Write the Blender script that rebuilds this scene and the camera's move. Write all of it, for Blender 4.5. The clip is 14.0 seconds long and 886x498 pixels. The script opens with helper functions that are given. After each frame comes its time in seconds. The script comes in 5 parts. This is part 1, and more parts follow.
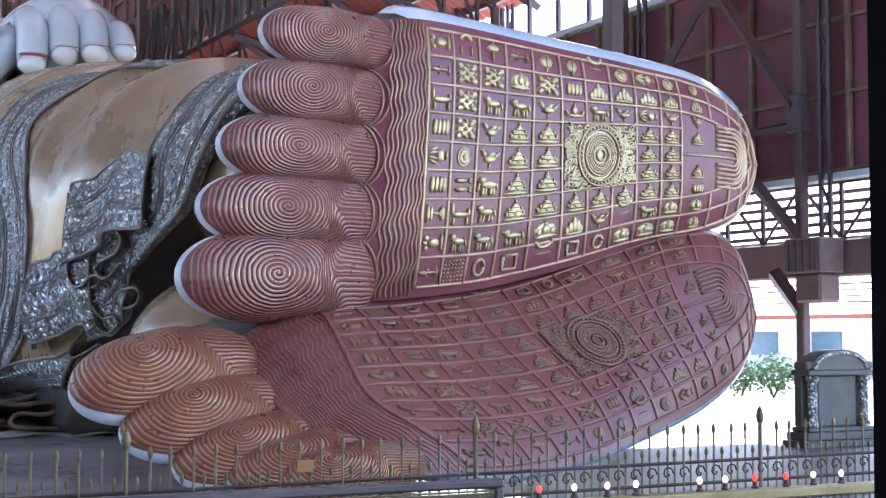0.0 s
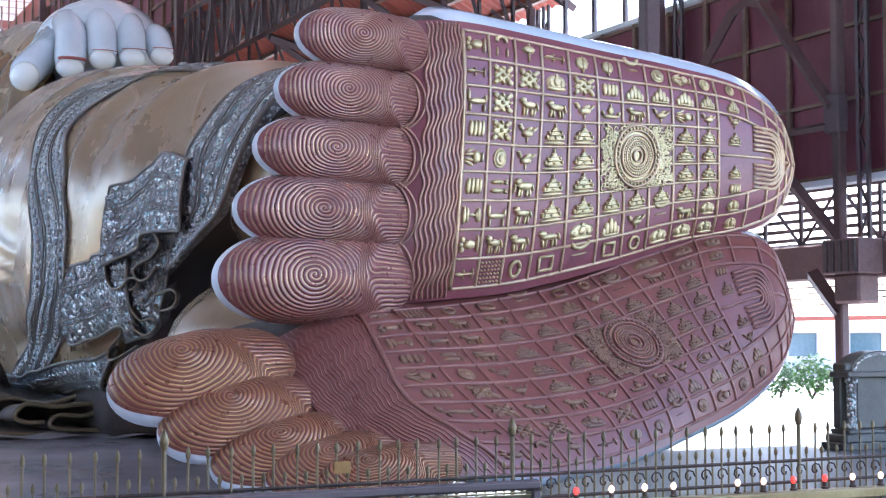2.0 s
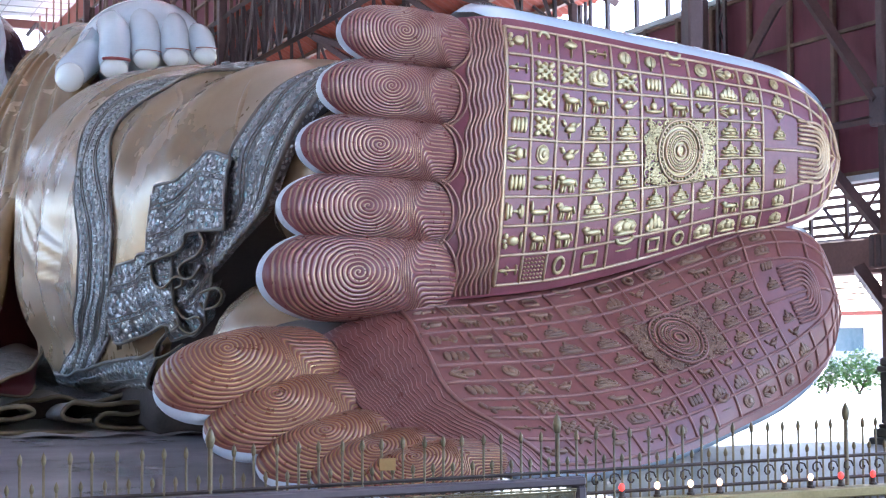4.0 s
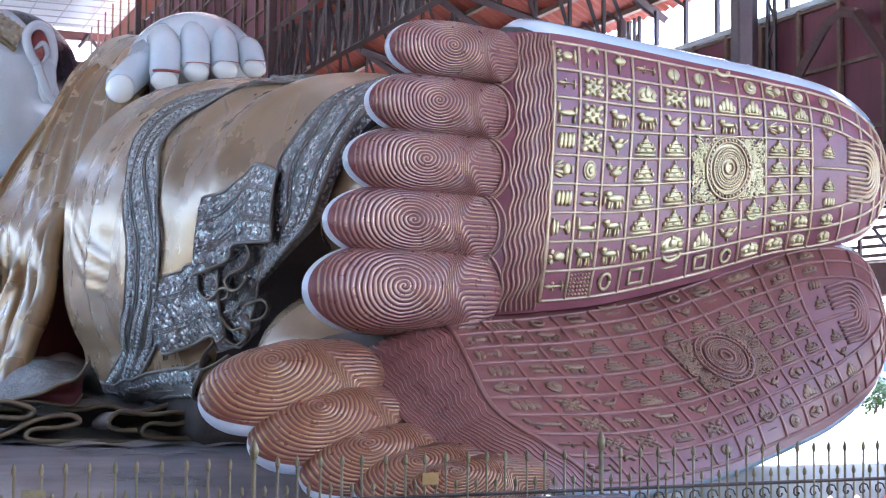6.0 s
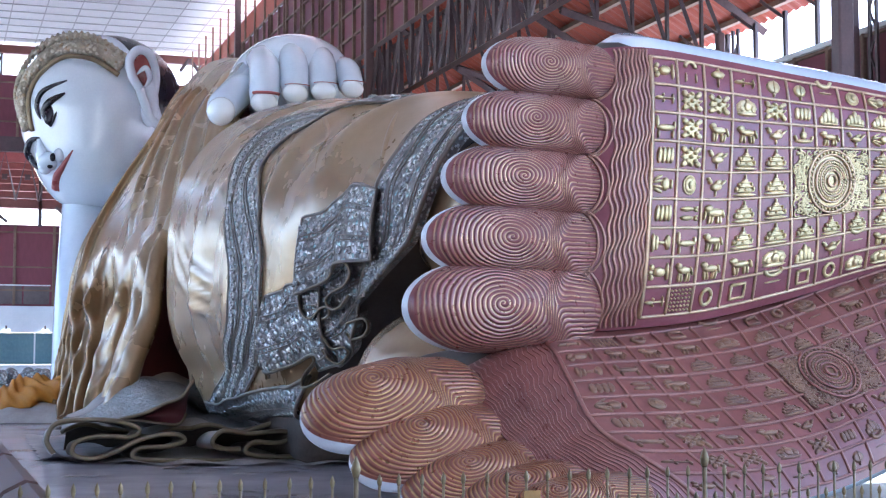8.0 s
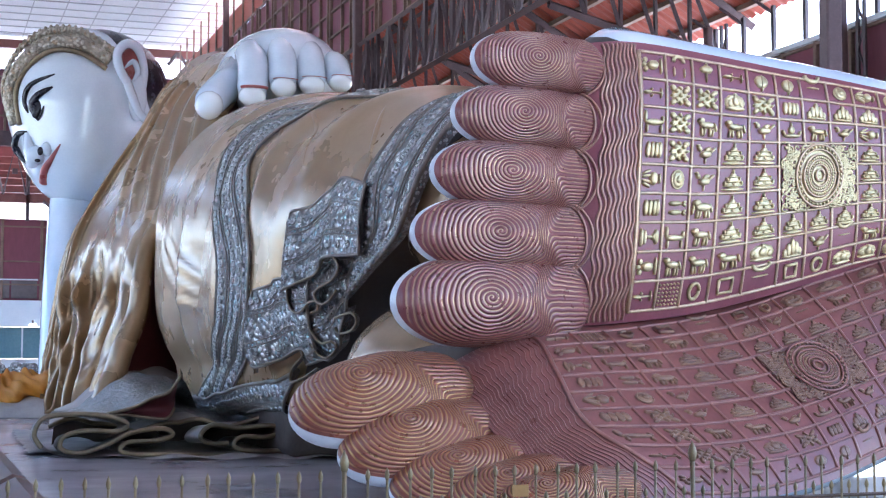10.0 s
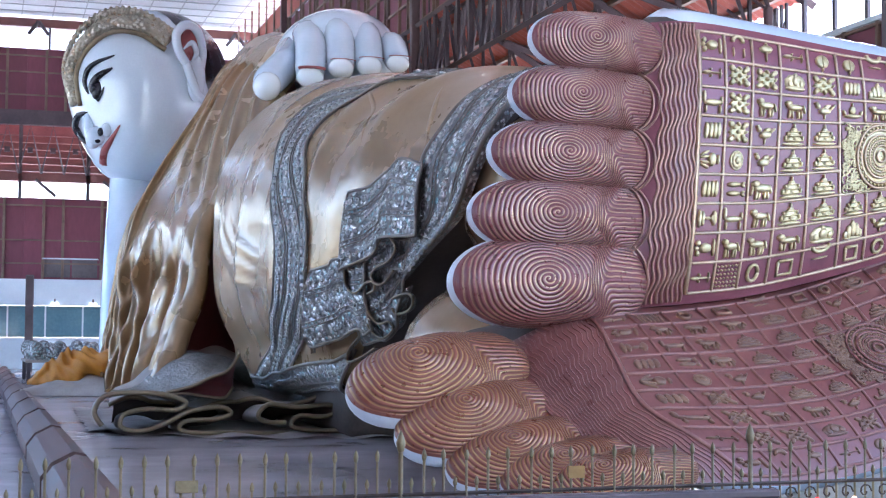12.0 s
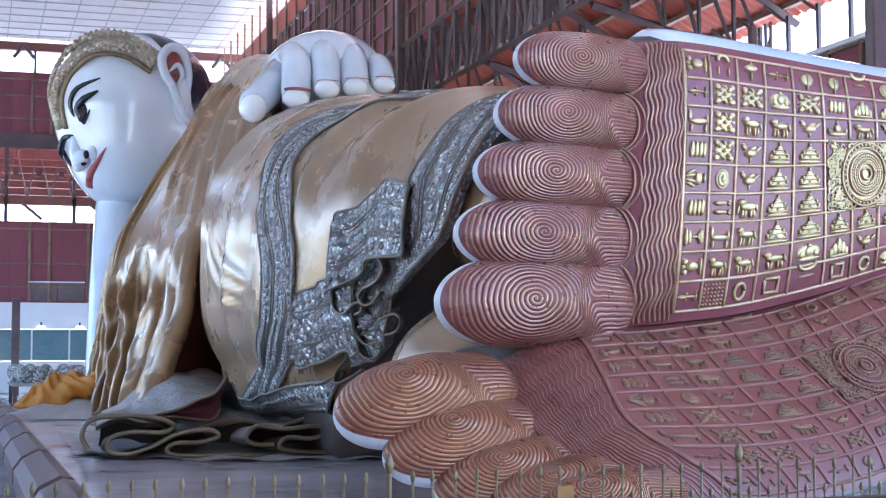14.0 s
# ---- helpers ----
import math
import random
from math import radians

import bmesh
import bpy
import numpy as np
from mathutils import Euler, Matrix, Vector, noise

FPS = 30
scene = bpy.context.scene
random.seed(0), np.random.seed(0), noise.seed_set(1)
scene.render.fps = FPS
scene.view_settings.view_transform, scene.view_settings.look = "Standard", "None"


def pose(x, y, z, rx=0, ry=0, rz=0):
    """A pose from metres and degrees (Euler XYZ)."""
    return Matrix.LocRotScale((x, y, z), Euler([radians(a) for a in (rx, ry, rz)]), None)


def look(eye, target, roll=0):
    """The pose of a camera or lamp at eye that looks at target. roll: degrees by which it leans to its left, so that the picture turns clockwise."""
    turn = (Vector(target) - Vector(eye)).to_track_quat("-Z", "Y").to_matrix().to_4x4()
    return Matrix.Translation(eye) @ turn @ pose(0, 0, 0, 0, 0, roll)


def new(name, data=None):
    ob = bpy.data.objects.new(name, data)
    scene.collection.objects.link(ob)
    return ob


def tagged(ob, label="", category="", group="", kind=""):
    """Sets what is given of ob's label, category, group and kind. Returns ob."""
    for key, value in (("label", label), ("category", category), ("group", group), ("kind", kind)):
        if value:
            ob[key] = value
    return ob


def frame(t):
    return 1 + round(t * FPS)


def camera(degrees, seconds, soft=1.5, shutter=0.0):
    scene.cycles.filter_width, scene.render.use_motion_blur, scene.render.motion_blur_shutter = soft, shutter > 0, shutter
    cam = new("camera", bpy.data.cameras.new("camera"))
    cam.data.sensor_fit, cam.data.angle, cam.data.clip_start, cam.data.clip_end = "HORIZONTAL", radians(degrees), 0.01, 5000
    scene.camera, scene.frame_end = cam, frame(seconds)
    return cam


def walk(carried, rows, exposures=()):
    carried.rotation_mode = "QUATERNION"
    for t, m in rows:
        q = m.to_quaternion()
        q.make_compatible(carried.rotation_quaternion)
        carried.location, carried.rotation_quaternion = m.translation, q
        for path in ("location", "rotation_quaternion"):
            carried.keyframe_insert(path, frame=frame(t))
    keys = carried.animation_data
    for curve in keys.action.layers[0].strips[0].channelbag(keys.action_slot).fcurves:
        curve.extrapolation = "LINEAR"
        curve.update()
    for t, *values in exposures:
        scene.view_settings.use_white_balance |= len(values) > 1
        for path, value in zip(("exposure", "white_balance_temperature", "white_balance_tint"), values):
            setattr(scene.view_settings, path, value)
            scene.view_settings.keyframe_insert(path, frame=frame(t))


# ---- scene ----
cam = camera(32.4, 14.0, soft=1.2)
EXPO = 3.12
EYE = 1.9   # above the plinth, whose top is z = 0; y runs along the statue towards its head
ROWS = [
    (0.0, 93.200, -0.000, -27.000),
    (0.5, 93.143, 0.142, -26.559),
    (1.0, 93.158, 0.307, -26.119),
    (1.5, 93.203, 0.210, -25.868),
    (2.0, 93.260, 0.062, -25.631),
    (2.5, 93.125, 0.117, -25.392),
    (3.0, 93.034, 0.277, -24.926),
    (5.5, 93.543, -0.210, -22.743),
    (6.0, 93.694, -0.437, -22.308),
    (6.5, 93.893, -0.243, -21.559),
    (7.0, 94.105, -0.188, -20.402),
    (7.5, 94.247, -0.003, -19.390),
    (8.0, 94.335, -0.037, -18.554),
    (10.5, 93.934, -0.062, -19.048),
    (11.0, 93.634, -0.365, -18.579),
    (11.5, 93.424, -0.359, -17.525),
    (12.0, 93.393, -0.313, -16.871),
    (12.5, 93.614, -0.324, -16.839),
    (13.0, 93.860, -0.209, -16.902),
    (13.5, 94.074, -0.119, -17.092),
    (14.0, 94.160, 0.124, -17.330),
]
walk(cam, [(t, pose(0, 0, EYE, rx, ry, rz)) for t, rx, ry, rz in ROWS], [(0.0, EXPO - 0.18, 5650, 15), (3.0, EXPO - 0.07, 5650, 15), (6.0, EXPO, 5640, 15), (14.0, EXPO + 0.08, 5560, 15)])

# ---- daylight ----
world = bpy.data.worlds.new("World")
scene.world = world
world.use_nodes = True
wn = world.node_tree.nodes
sky = wn.new("ShaderNodeTexSky")
sky.sky_type, sky.sun_disc = "NISHITA", False
sky.sun_elevation, sky.sun_rotation = radians(44), radians(40)
world.node_tree.links.new(sky.outputs[0], wn["Background"].inputs[0])
wn["Background"].inputs[1].default_value = 0.15
sun = new("sun", bpy.data.lights.new("sun", "SUN"))
sun.data.energy, sun.data.angle, sun.data.color = 3.2, radians(0.5), (1.0, 0.95, 0.88)
sun.matrix_world = look((50, 60, 75), (0, 0, 0))


# ---- materials ----
def nodes_of(name):
    m = bpy.data.materials.new(name)
    m.use_nodes = True
    nt = m.node_tree
    return m, nt, nt.nodes["Principled BSDF"]


def math_node(nt, op, a, b=None, c=None, clamp=False):
    n = nt.nodes.new("ShaderNodeMath")
    n.operation, n.use_clamp = op, clamp
    for i, v in enumerate((a, b, c)):
        if v is None:
            continue
        if isinstance(v, (int, float)):
            n.inputs[i].default_value = v
        else:
            nt.links.new(v, n.inputs[i])
    return n.outputs[0]


def noise_node(nt, scale, detail=4.0, stretch=(1, 1, 1), rough=0.6):
    geo = nt.nodes.new("ShaderNodeNewGeometry")
    mp = nt.nodes.new("ShaderNodeMapping")
    mp.inputs["Scale"].default_value = stretch
    n = nt.nodes.new("ShaderNodeTexNoise")
    n.inputs["Scale"].default_value, n.inputs["Detail"].default_value, n.inputs["Roughness"].default_value = scale, detail, rough
    nt.links.new(geo.outputs["Position"], mp.inputs[0])
    nt.links.new(mp.outputs[0], n.inputs["Vector"])
    return n.outputs["Fac"]


def ramp(nt, fac, a, b, lo=0.3, hi=0.7):
    r = nt.nodes.new("ShaderNodeValToRGB")
    r.color_ramp.elements[0].position, r.color_ramp.elements[1].position = lo, hi
    r.color_ramp.elements[0].color, r.color_ramp.elements[1].color = (*a, 1), (*b, 1)
    nt.links.new(fac, r.inputs[0])
    return r.outputs[0]


def mix_colour(nt, fac, a, b, blend="MIX"):
    n = nt.nodes.new("ShaderNodeMix")
    n.data_type, n.blend_type = "RGBA", blend
    for sock, v in ((n.inputs[0], fac), (n.inputs[6], a), (n.inputs[7], b)):
        if isinstance(v, (int, float)):
            sock.default_value = v
        elif isinstance(v, tuple):
            sock.default_value = (*v, 1)
        else:
            nt.links.new(v, sock)
    return n.outputs[2]


def bump(nt, bsdf, height, strength, distance):
    b = nt.nodes.new("ShaderNodeBump")
    b.inputs["Strength"].default_value, b.inputs["Distance"].default_value = strength, distance
    nt.links.new(height, b.inputs["Height"])
    nt.links.new(b.outputs[0], bsdf.inputs["Normal"])


def surface(name, dark, light, rough=0.5, metal=0.0, scale=1.5, grain=25.0, relief=0.3, stretch=(1, 1, 1), vary=0.0, coat=0.0, uneven=0.25):
    """Paint, stone, metal or cloth: broad stains and fine grain, in colour, roughness and relief."""
    m, nt, bsdf = nodes_of(name)
    broad, fine = noise_node(nt, scale, 5, stretch), noise_node(nt, grain, 3, stretch)
    mixed = math_node(nt, "ADD", math_node(nt, "MULTIPLY", broad, 0.7), math_node(nt, "MULTIPLY", fine, 0.3))
    col = ramp(nt, mixed, dark, light, 0.35, 0.65)
    if vary:
        info = nt.nodes.new("ShaderNodeObjectInfo")
        k = math_node(nt, "MULTIPLY_ADD", info.outputs["Random"], vary, 1 - vary / 2)
        cc = nt.nodes.new("ShaderNodeCombineColor")
        for i in range(3):
            nt.links.new(k, cc.inputs[i])
        col = mix_colour(nt, 1.0, col, cc.outputs[0], "MULTIPLY")
    nt.links.new(col, bsdf.inputs["Base Color"])
    nt.links.new(math_node(nt, "MULTIPLY_ADD", broad, uneven, rough - uneven * 0.48, clamp=True), bsdf.inputs["Roughness"])
    bsdf.inputs["Metallic"].default_value = metal
    bsdf.inputs["Coat Weight"].default_value = coat
    bsdf.inputs["Coat Roughness"].default_value = 0.12
    bump(nt, bsdf, mixed, relief, 0.02)
    return m


def ridged(name, paint, gold):
    """Sole paint with fingerprint whorls: gilded ridges that spiral round the pad and run on straight towards the toe's neck."""
    m, nt, bsdf = nodes_of(name)
    uv = nt.nodes.new("ShaderNodeUVMap")
    sep = nt.nodes.new("ShaderNodeSeparateXYZ")
    nt.links.new(uv.outputs[0], sep.inputs[0])
    wob = math_node(nt, "MULTIPLY_ADD", noise_node(nt, 2.2, 2), 0.05, -0.025)
    x, y = math_node(nt, "ADD", sep.outputs[0], wob), math_node(nt, "ADD", sep.outputs[1], wob)
    xs = math_node(nt, "DIVIDE", x, 1.22)
    r = math_node(nt, "SQRT", math_node(nt, "ADD", math_node(nt, "MULTIPLY", xs, xs), math_node(nt, "MULTIPLY", y, y)))
    th = math_node(nt, "DIVIDE", math_node(nt, "ARCTAN2", y, xs), 2 * math.pi)
    whorl = math_node(nt, "ADD", math_node(nt, "MULTIPLY", r, 27.0), th)
    ya = math_node(nt, "ABSOLUTE", y)
    flow = math_node(nt, "MULTIPLY", math_node(nt, "ADD", ya, 0.62), 22.0)
    edge = math_node(nt, "SUBTRACT", x, math_node(nt, "MULTIPLY", ya, 0.55))
    w = nt.nodes.new("ShaderNodeMapRange")
    w.interpolation_type = "SMOOTHSTEP"
    w.inputs["From Min"].default_value, w.inputs["From Max"].default_value = 0.34, 0.60
    nt.links.new(edge, w.inputs["Value"])
    mixn = nt.nodes.new("ShaderNodeMix")
    nt.links.new(w.outputs[0], mixn.inputs[0])
    nt.links.new(whorl, mixn.inputs[2])
    nt.links.new(flow, mixn.inputs[3])
    wave = math_node(nt, "SINE", math_node(nt, "MULTIPLY", mixn.outputs[0], 2 * math.pi))
    h = math_node(nt, "MULTIPLY_ADD", wave, 0.5, 0.5)
    mask = nt.nodes.new("ShaderNodeMapRange")
    mask.interpolation_type = "SMOOTHSTEP"
    mask.inputs["From Min"].default_value, mask.inputs["From Max"].default_value = 0.6, 0.95
    nt.links.new(h, mask.inputs["Value"])
    att = nt.nodes.new("ShaderNodeAttribute")
    att.attribute_name = "paint_edge"

    def step(lo, hi):
        n = nt.nodes.new("ShaderNodeMapRange")
        n.interpolation_type = "SMOOTHSTEP"
        n.inputs["From Min"].default_value, n.inputs["From Max"].default_value = lo, hi
        nt.links.new(att.outputs["Fac"], n.inputs["Value"])
        return n.outputs[0]

    painted, carved = step(-0.012, 0.012), step(0.08, 0.15)
    wear = noise_node(nt, 3.0, 4)
    g = math_node(nt, "MULTIPLY", math_node(nt, "MULTIPLY", mask.outputs[0], carved), ramp(nt, wear, (0.45,) * 3, (1.0,) * 3, 0.3, 0.6))
    base = ramp(nt, noise_node(nt, 1.3, 4), tuple(c * 0.8 for c in paint), paint)
    white = ramp(nt, noise_node(nt, 2.0, 4), (0.62, 0.66, 0.69), (0.74, 0.77, 0.79))
    nt.links.new(mix_colour(nt, painted, white, mix_colour(nt, g, base, gold)), bsdf.inputs["Base Color"])
    nt.links.new(math_node(nt, "MULTIPLY", g, 0.75), bsdf.inputs["Metallic"])
    nt.links.new(math_node(nt, "MULTIPLY_ADD", noise_node(nt, 9.0, 3), 0.2, 0.2), bsdf.inputs["Roughness"])
    h = math_node(nt, "MULTIPLY", h, carved)
    bump(nt, bsdf, h, 0.8, 0.018)
    return m


def mosaic(name, dark, light, scale, metal=0.75, other=(0.5, 0.72, 0.75)):
    """Glass-mosaic band: small mirror chips, each tilted its own way, between dull grey grout."""
    m, nt, bsdf = nodes_of(name)
    geo = nt.nodes.new("ShaderNodeNewGeometry")
    v = nt.nodes.new("ShaderNodeTexVoronoi")
    v.inputs["Scale"].default_value = scale
    nt.links.new(geo.outputs["Position"], v.inputs["Vector"])
    sepc = nt.nodes.new("ShaderNodeSeparateColor")
    nt.links.new(v.outputs["Color"], sepc.inputs[0])
    chip = math_node(nt, "LESS_THAN", v.outputs["Distance"], 0.56)
    bright = math_node(nt, "GREATER_THAN", sepc.outputs[0], 0.35)
    on = math_node(nt, "MULTIPLY", chip, bright)
    big = noise_node(nt, scale * 0.16, 3)
    grout = ramp(nt, big, tuple(c * 0.6 for c in dark), tuple(c * 1.5 for c in dark))
    tint = ramp(nt, sepc.outputs[1], light, tuple(c * k for c, k in zip(light, other)), 0.5, 0.9)
    nt.links.new(mix_colour(nt, on, grout, tint), bsdf.inputs["Base Color"])
    nt.links.new(math_node(nt, "MULTIPLY", on, metal), bsdf.inputs["Metallic"])
    nt.links.new(math_node(nt, "MULTIPLY_ADD", on, -0.4, 0.55), bsdf.inputs["Roughness"])
    bmp = math_node(nt, "ADD", math_node(nt, "MULTIPLY", sepc.outputs[2], 0.8), math_node(nt, "MULTIPLY", v.outputs["Distance"], -1.2))
    bump(nt, bsdf, bmp, 0.9, 0.05)
    return m


def glow(name, colour, strength):
    m, nt, bsdf = nodes_of(name)
    bsdf.inputs["Base Color"].default_value = (*colour, 1)
    bsdf.inputs["Emission Color"].default_value = (*colour, 1)
    bsdf.inputs["Emission Strength"].default_value = strength
    return m


SOLE = surface("sole_paint", (0.19, 0.055, 0.064), (0.265, 0.082, 0.096), 0.34, 0.0, 1.2, 18, 0.25, coat=0.22)
# same sole paint; the lower foot's browner light is put into its colour
SOLE_LOW_LIT = surface("sole_paint_brown_lit", (0.175, 0.056, 0.046), (0.245, 0.082, 0.066), 0.38, 0.0, 1.2, 18, 0.25, coat=0.1)
COPPER = surface("copper_line", (0.28, 0.13, 0.10), (0.48, 0.29, 0.20), 0.34, 0.4, 2.5, 30, 0.35)
WHORL = ridged("whorl_paint", (0.235, 0.07, 0.068), (0.52, 0.34, 0.21))
# whorls of the lower toes: the warm light on them is painted in as orange
WHORL_LOW = ridged("whorl_paint_warm_lit", (0.25, 0.075, 0.045), (0.50, 0.30, 0.13))
GILT = surface("gilt_line", (0.42, 0.27, 0.15), (0.66, 0.50, 0.33), 0.36, 0.6, 2.5, 30, 0.35)
RELIEF = surface("gilt_relief", (0.44, 0.345, 0.165), (0.76, 0.63, 0.36), 0.36, 0.6, 3.0, 40, 0.7)
SKIN = surface("enamel_skin", (0.59, 0.67, 0.75), (0.69, 0.76, 0.83), 0.2, 0.0, 0.5, 12, 0.05, coat=0.8, uneven=0.1)
NAIL = surface("nail_enamel", (0.80, 0.84, 0.84), (0.86, 0.90, 0.90), 0.12, 0.0, 1.0, 20, 0.05, coat=0.8)
ROSE = surface("rose_paint", (0.27, 0.06, 0.06), (0.36, 0.09, 0.085), 0.3, 0.0, 2.0, 20, 0.1)
INK = surface("black_paint", (0.006, 0.006, 0.012), (0.02, 0.02, 0.03), 0.25, 0.0, 2.0, 20, 0.1)
ROBE = surface("gilded_robe", (0.35, 0.228, 0.122), (0.43, 0.292, 0.162), 0.27, 0.40, 0.35, 7, 0.10, uneven=0.10)
# dark fill whose colour stands for shade in hollows and below the robe
DARK_FILL = surface("dark_shade_fill", (0.05, 0.036, 0.03), (0.105, 0.078, 0.06), 0.7, 0.0, 1.0, 12, 0.3)
RIDGE = surface("sole_ridge_paint", (0.23, 0.085, 0.07), (0.34, 0.145, 0.115), 0.3, 0.15, 2.5, 30, 0.2)
DULL_LINE = surface("painted_line", (0.20, 0.075, 0.06), (0.32, 0.145, 0.11), 0.34, 0.1, 2.5, 30, 0.3)
BRONZE = surface("bronzed_relief", (0.16, 0.075, 0.05), (0.27, 0.15, 0.085), 0.36, 0.12, 3.0, 40, 0.7)
EDGE = surface("dark_band_edge", (0.13, 0.105, 0.085), (0.24, 0.20, 0.155), 0.45, 0.2, 3.0, 30, 0.3)
TRIM = surface("dull_gilt_trim", (0.15, 0.11, 0.065), (0.26, 0.20, 0.12), 0.4, 0.35, 2.0, 30, 0.3)
LINING = surface("red_lining", (0.08, 0.012, 0.015), (0.14, 0.025, 0.03), 0.45, 0.0, 1.0, 14, 0.2)
MOSAIC = mosaic("silver_mosaic", (0.17, 0.155, 0.14), (0.84, 0.82, 0.77), 11.0, 0.45)
SILVER = surface("silvered_boss", (0.24, 0.23, 0.21), (0.44, 0.43, 0.40), 0.22, 0.6, 6.0, 40, 0.4)
MOSAIC_FINE = mosaic("silver_mosaic_fine", (0.18, 0.16, 0.145), (0.72, 0.70, 0.66), 17.0, 0.35)
CROWN = mosaic("gilt_crown", (0.26, 0.225, 0.16), (0.62, 0.57, 0.46), 7.0, 0.35, (0.75, 0.62, 0.5))
FLOOR = surface("pale_terrazzo", (0.36, 0.32, 0.32), (0.50, 0.45, 0.45), 0.2, 0.0, 0.35, 30, 0.05)
GREYTILE = surface("grey_tile_with_shade", (0.07, 0.062, 0.062), (0.14, 0.125, 0.125), 0.58, 0.0, 0.7, 20, 0.15)
DARKTILE = surface("dark_tile_with_shade", (0.05, 0.044, 0.044), (0.12, 0.105, 0.105), 0.5, 0.0, 3.0, 20, 0.3)
STONE = surface("plinth_moulding_stone", (0.085, 0.042, 0.034), (0.16, 0.09, 0.072), 0.55, 0.0, 0.8, 22, 0.25)
OUTSIDE = surface("sunlit_paving", (0.50, 0.48, 0.45), (0.62, 0.60, 0.57), 0.8, 0.0, 0.2, 9, 0.2)
PANEL = surface("maroon_sheet_panel", (0.13, 0.033, 0.05), (0.205, 0.055, 0.078), 0.6, 0.0, 0.25, 6, 0.2, (1, 1, 0.25), vary=0.25)
RIB = surface("weathered_rib", (0.13, 0.08, 0.06), (0.26, 0.18, 0.13), 0.6, 0.2, 1.0, 14, 0.3)
STEEL = surface("dark_painted_steel", (0.065, 0.048, 0.052), (0.125, 0.092, 0.095), 0.5, 0.3, 0.8, 15, 0.2)
COLUMN = surface("brown_steel_column", (0.08, 0.048, 0.047), (0.14, 0.085, 0.083), 0.5, 0.1, 0.7, 15, 0.2)
BEAM = surface("pink_plaster_beam", (0.16, 0.10, 0.092), (0.27, 0.18, 0.165), 0.7, 0.0, 0.9, 16, 0.2)
ROOF = surface("red_roof_sheet", (0.28, 0.06, 0.035), (0.40, 0.10, 0.06), 0.6, 0.0, 0.4, 10, 0.3, vary=0.2)
# a duller red than the roof sheets, for the far wall
RED_DULL = surface("dull_red_steel", (0.13, 0.045, 0.04), (0.22, 0.085, 0.07), 0.6, 0.1, 0.6, 10, 0.3)
BATTEN = surface("pale_batten", (0.40, 0.42, 0.42), (0.52, 0.54, 0.54), 0.6, 0.0, 0.5, 10, 0.1)
CEIL = surface("pale_ceiling_board", (0.76, 0.79, 0.79), (0.84, 0.87, 0.87), 0.7, 0.0, 0.3, 8, 0.1)
SLAT = surface("grey_louvre_slat", (0.10, 0.08, 0.08), (0.18, 0.15, 0.15), 0.5, 0.2, 1.0, 15, 0.2)
WHITEWALL = surface("pale_blue_plaster", (0.62, 0.68, 0.72), (0.74, 0.79, 0.82), 0.6, 0.0, 0.5, 10, 0.1)
GLASS = surface("teal_window_glass", (0.10, 0.20, 0.24), (0.18, 0.30, 0.34), 0.1, 0.0, 0.4, 5, 0.02)
IRON = surface("gilt_iron", (0.13, 0.095, 0.045), (0.24, 0.18, 0.095), 0.45, 0.4, 6.0, 60, 0.3)
RUST = surface("dark_iron", (0.05, 0.033, 0.025), (0.10, 0.07, 0.055), 0.55, 0.4, 6.0, 60, 0.3)
ORANGE = surface("orange_cloth", (0.44, 0.155, 0.012), (0.58, 0.24, 0.025), 0.6, 0.0, 1.0, 20, 0.4)
TAG = surface("faded_orange_card", (0.26, 0.13, 0.03), (0.36, 0.19, 0.05), 0.6, 0.0, 4.0, 40, 0.2)
GREYCLOTH = surface("grey_matting", (0.28, 0.235, 0.205), (0.46, 0.40, 0.345), 0.7, 0.0, 0.9, 26, 0.6)
SLATE = surface("grey_carved_stone", (0.06, 0.057, 0.05), (0.12, 0.115, 0.10), 0.45, 0.0, 2.0, 30, 0.4)
DARK = surface("black_steel_post", (0.003, 0.003, 0.003), (0.006, 0.005, 0.006), 0.9, 0.0, 1.0, 15, 0.1)
LEAF = surface("leaf_green", (0.035, 0.10, 0.012), (0.08, 0.18, 0.025), 0.5, 0.0, 2.0, 15, 0.1)
BULB, BULB_RED = glow("warm_bulb", (1.0, 0.62, 0.3), 0.9), glow("red_bulb", (1.0, 0.03, 0.02), 0.6)
BRASS = surface("dull_brass_beam", (0.22, 0.16, 0.06), (0.36, 0.27, 0.12), 0.4, 0.35, 3.0, 40, 0.3)
LAMPGLASS = glow("white_lamp_glass", (0.9, 0.95, 1.0), 0.5)
SIGN_BG = surface("embossed_panel", (0.10, 0.085, 0.05), (0.20, 0.17, 0.10), 0.4, 0.4, 6.0, 40, 0.9)


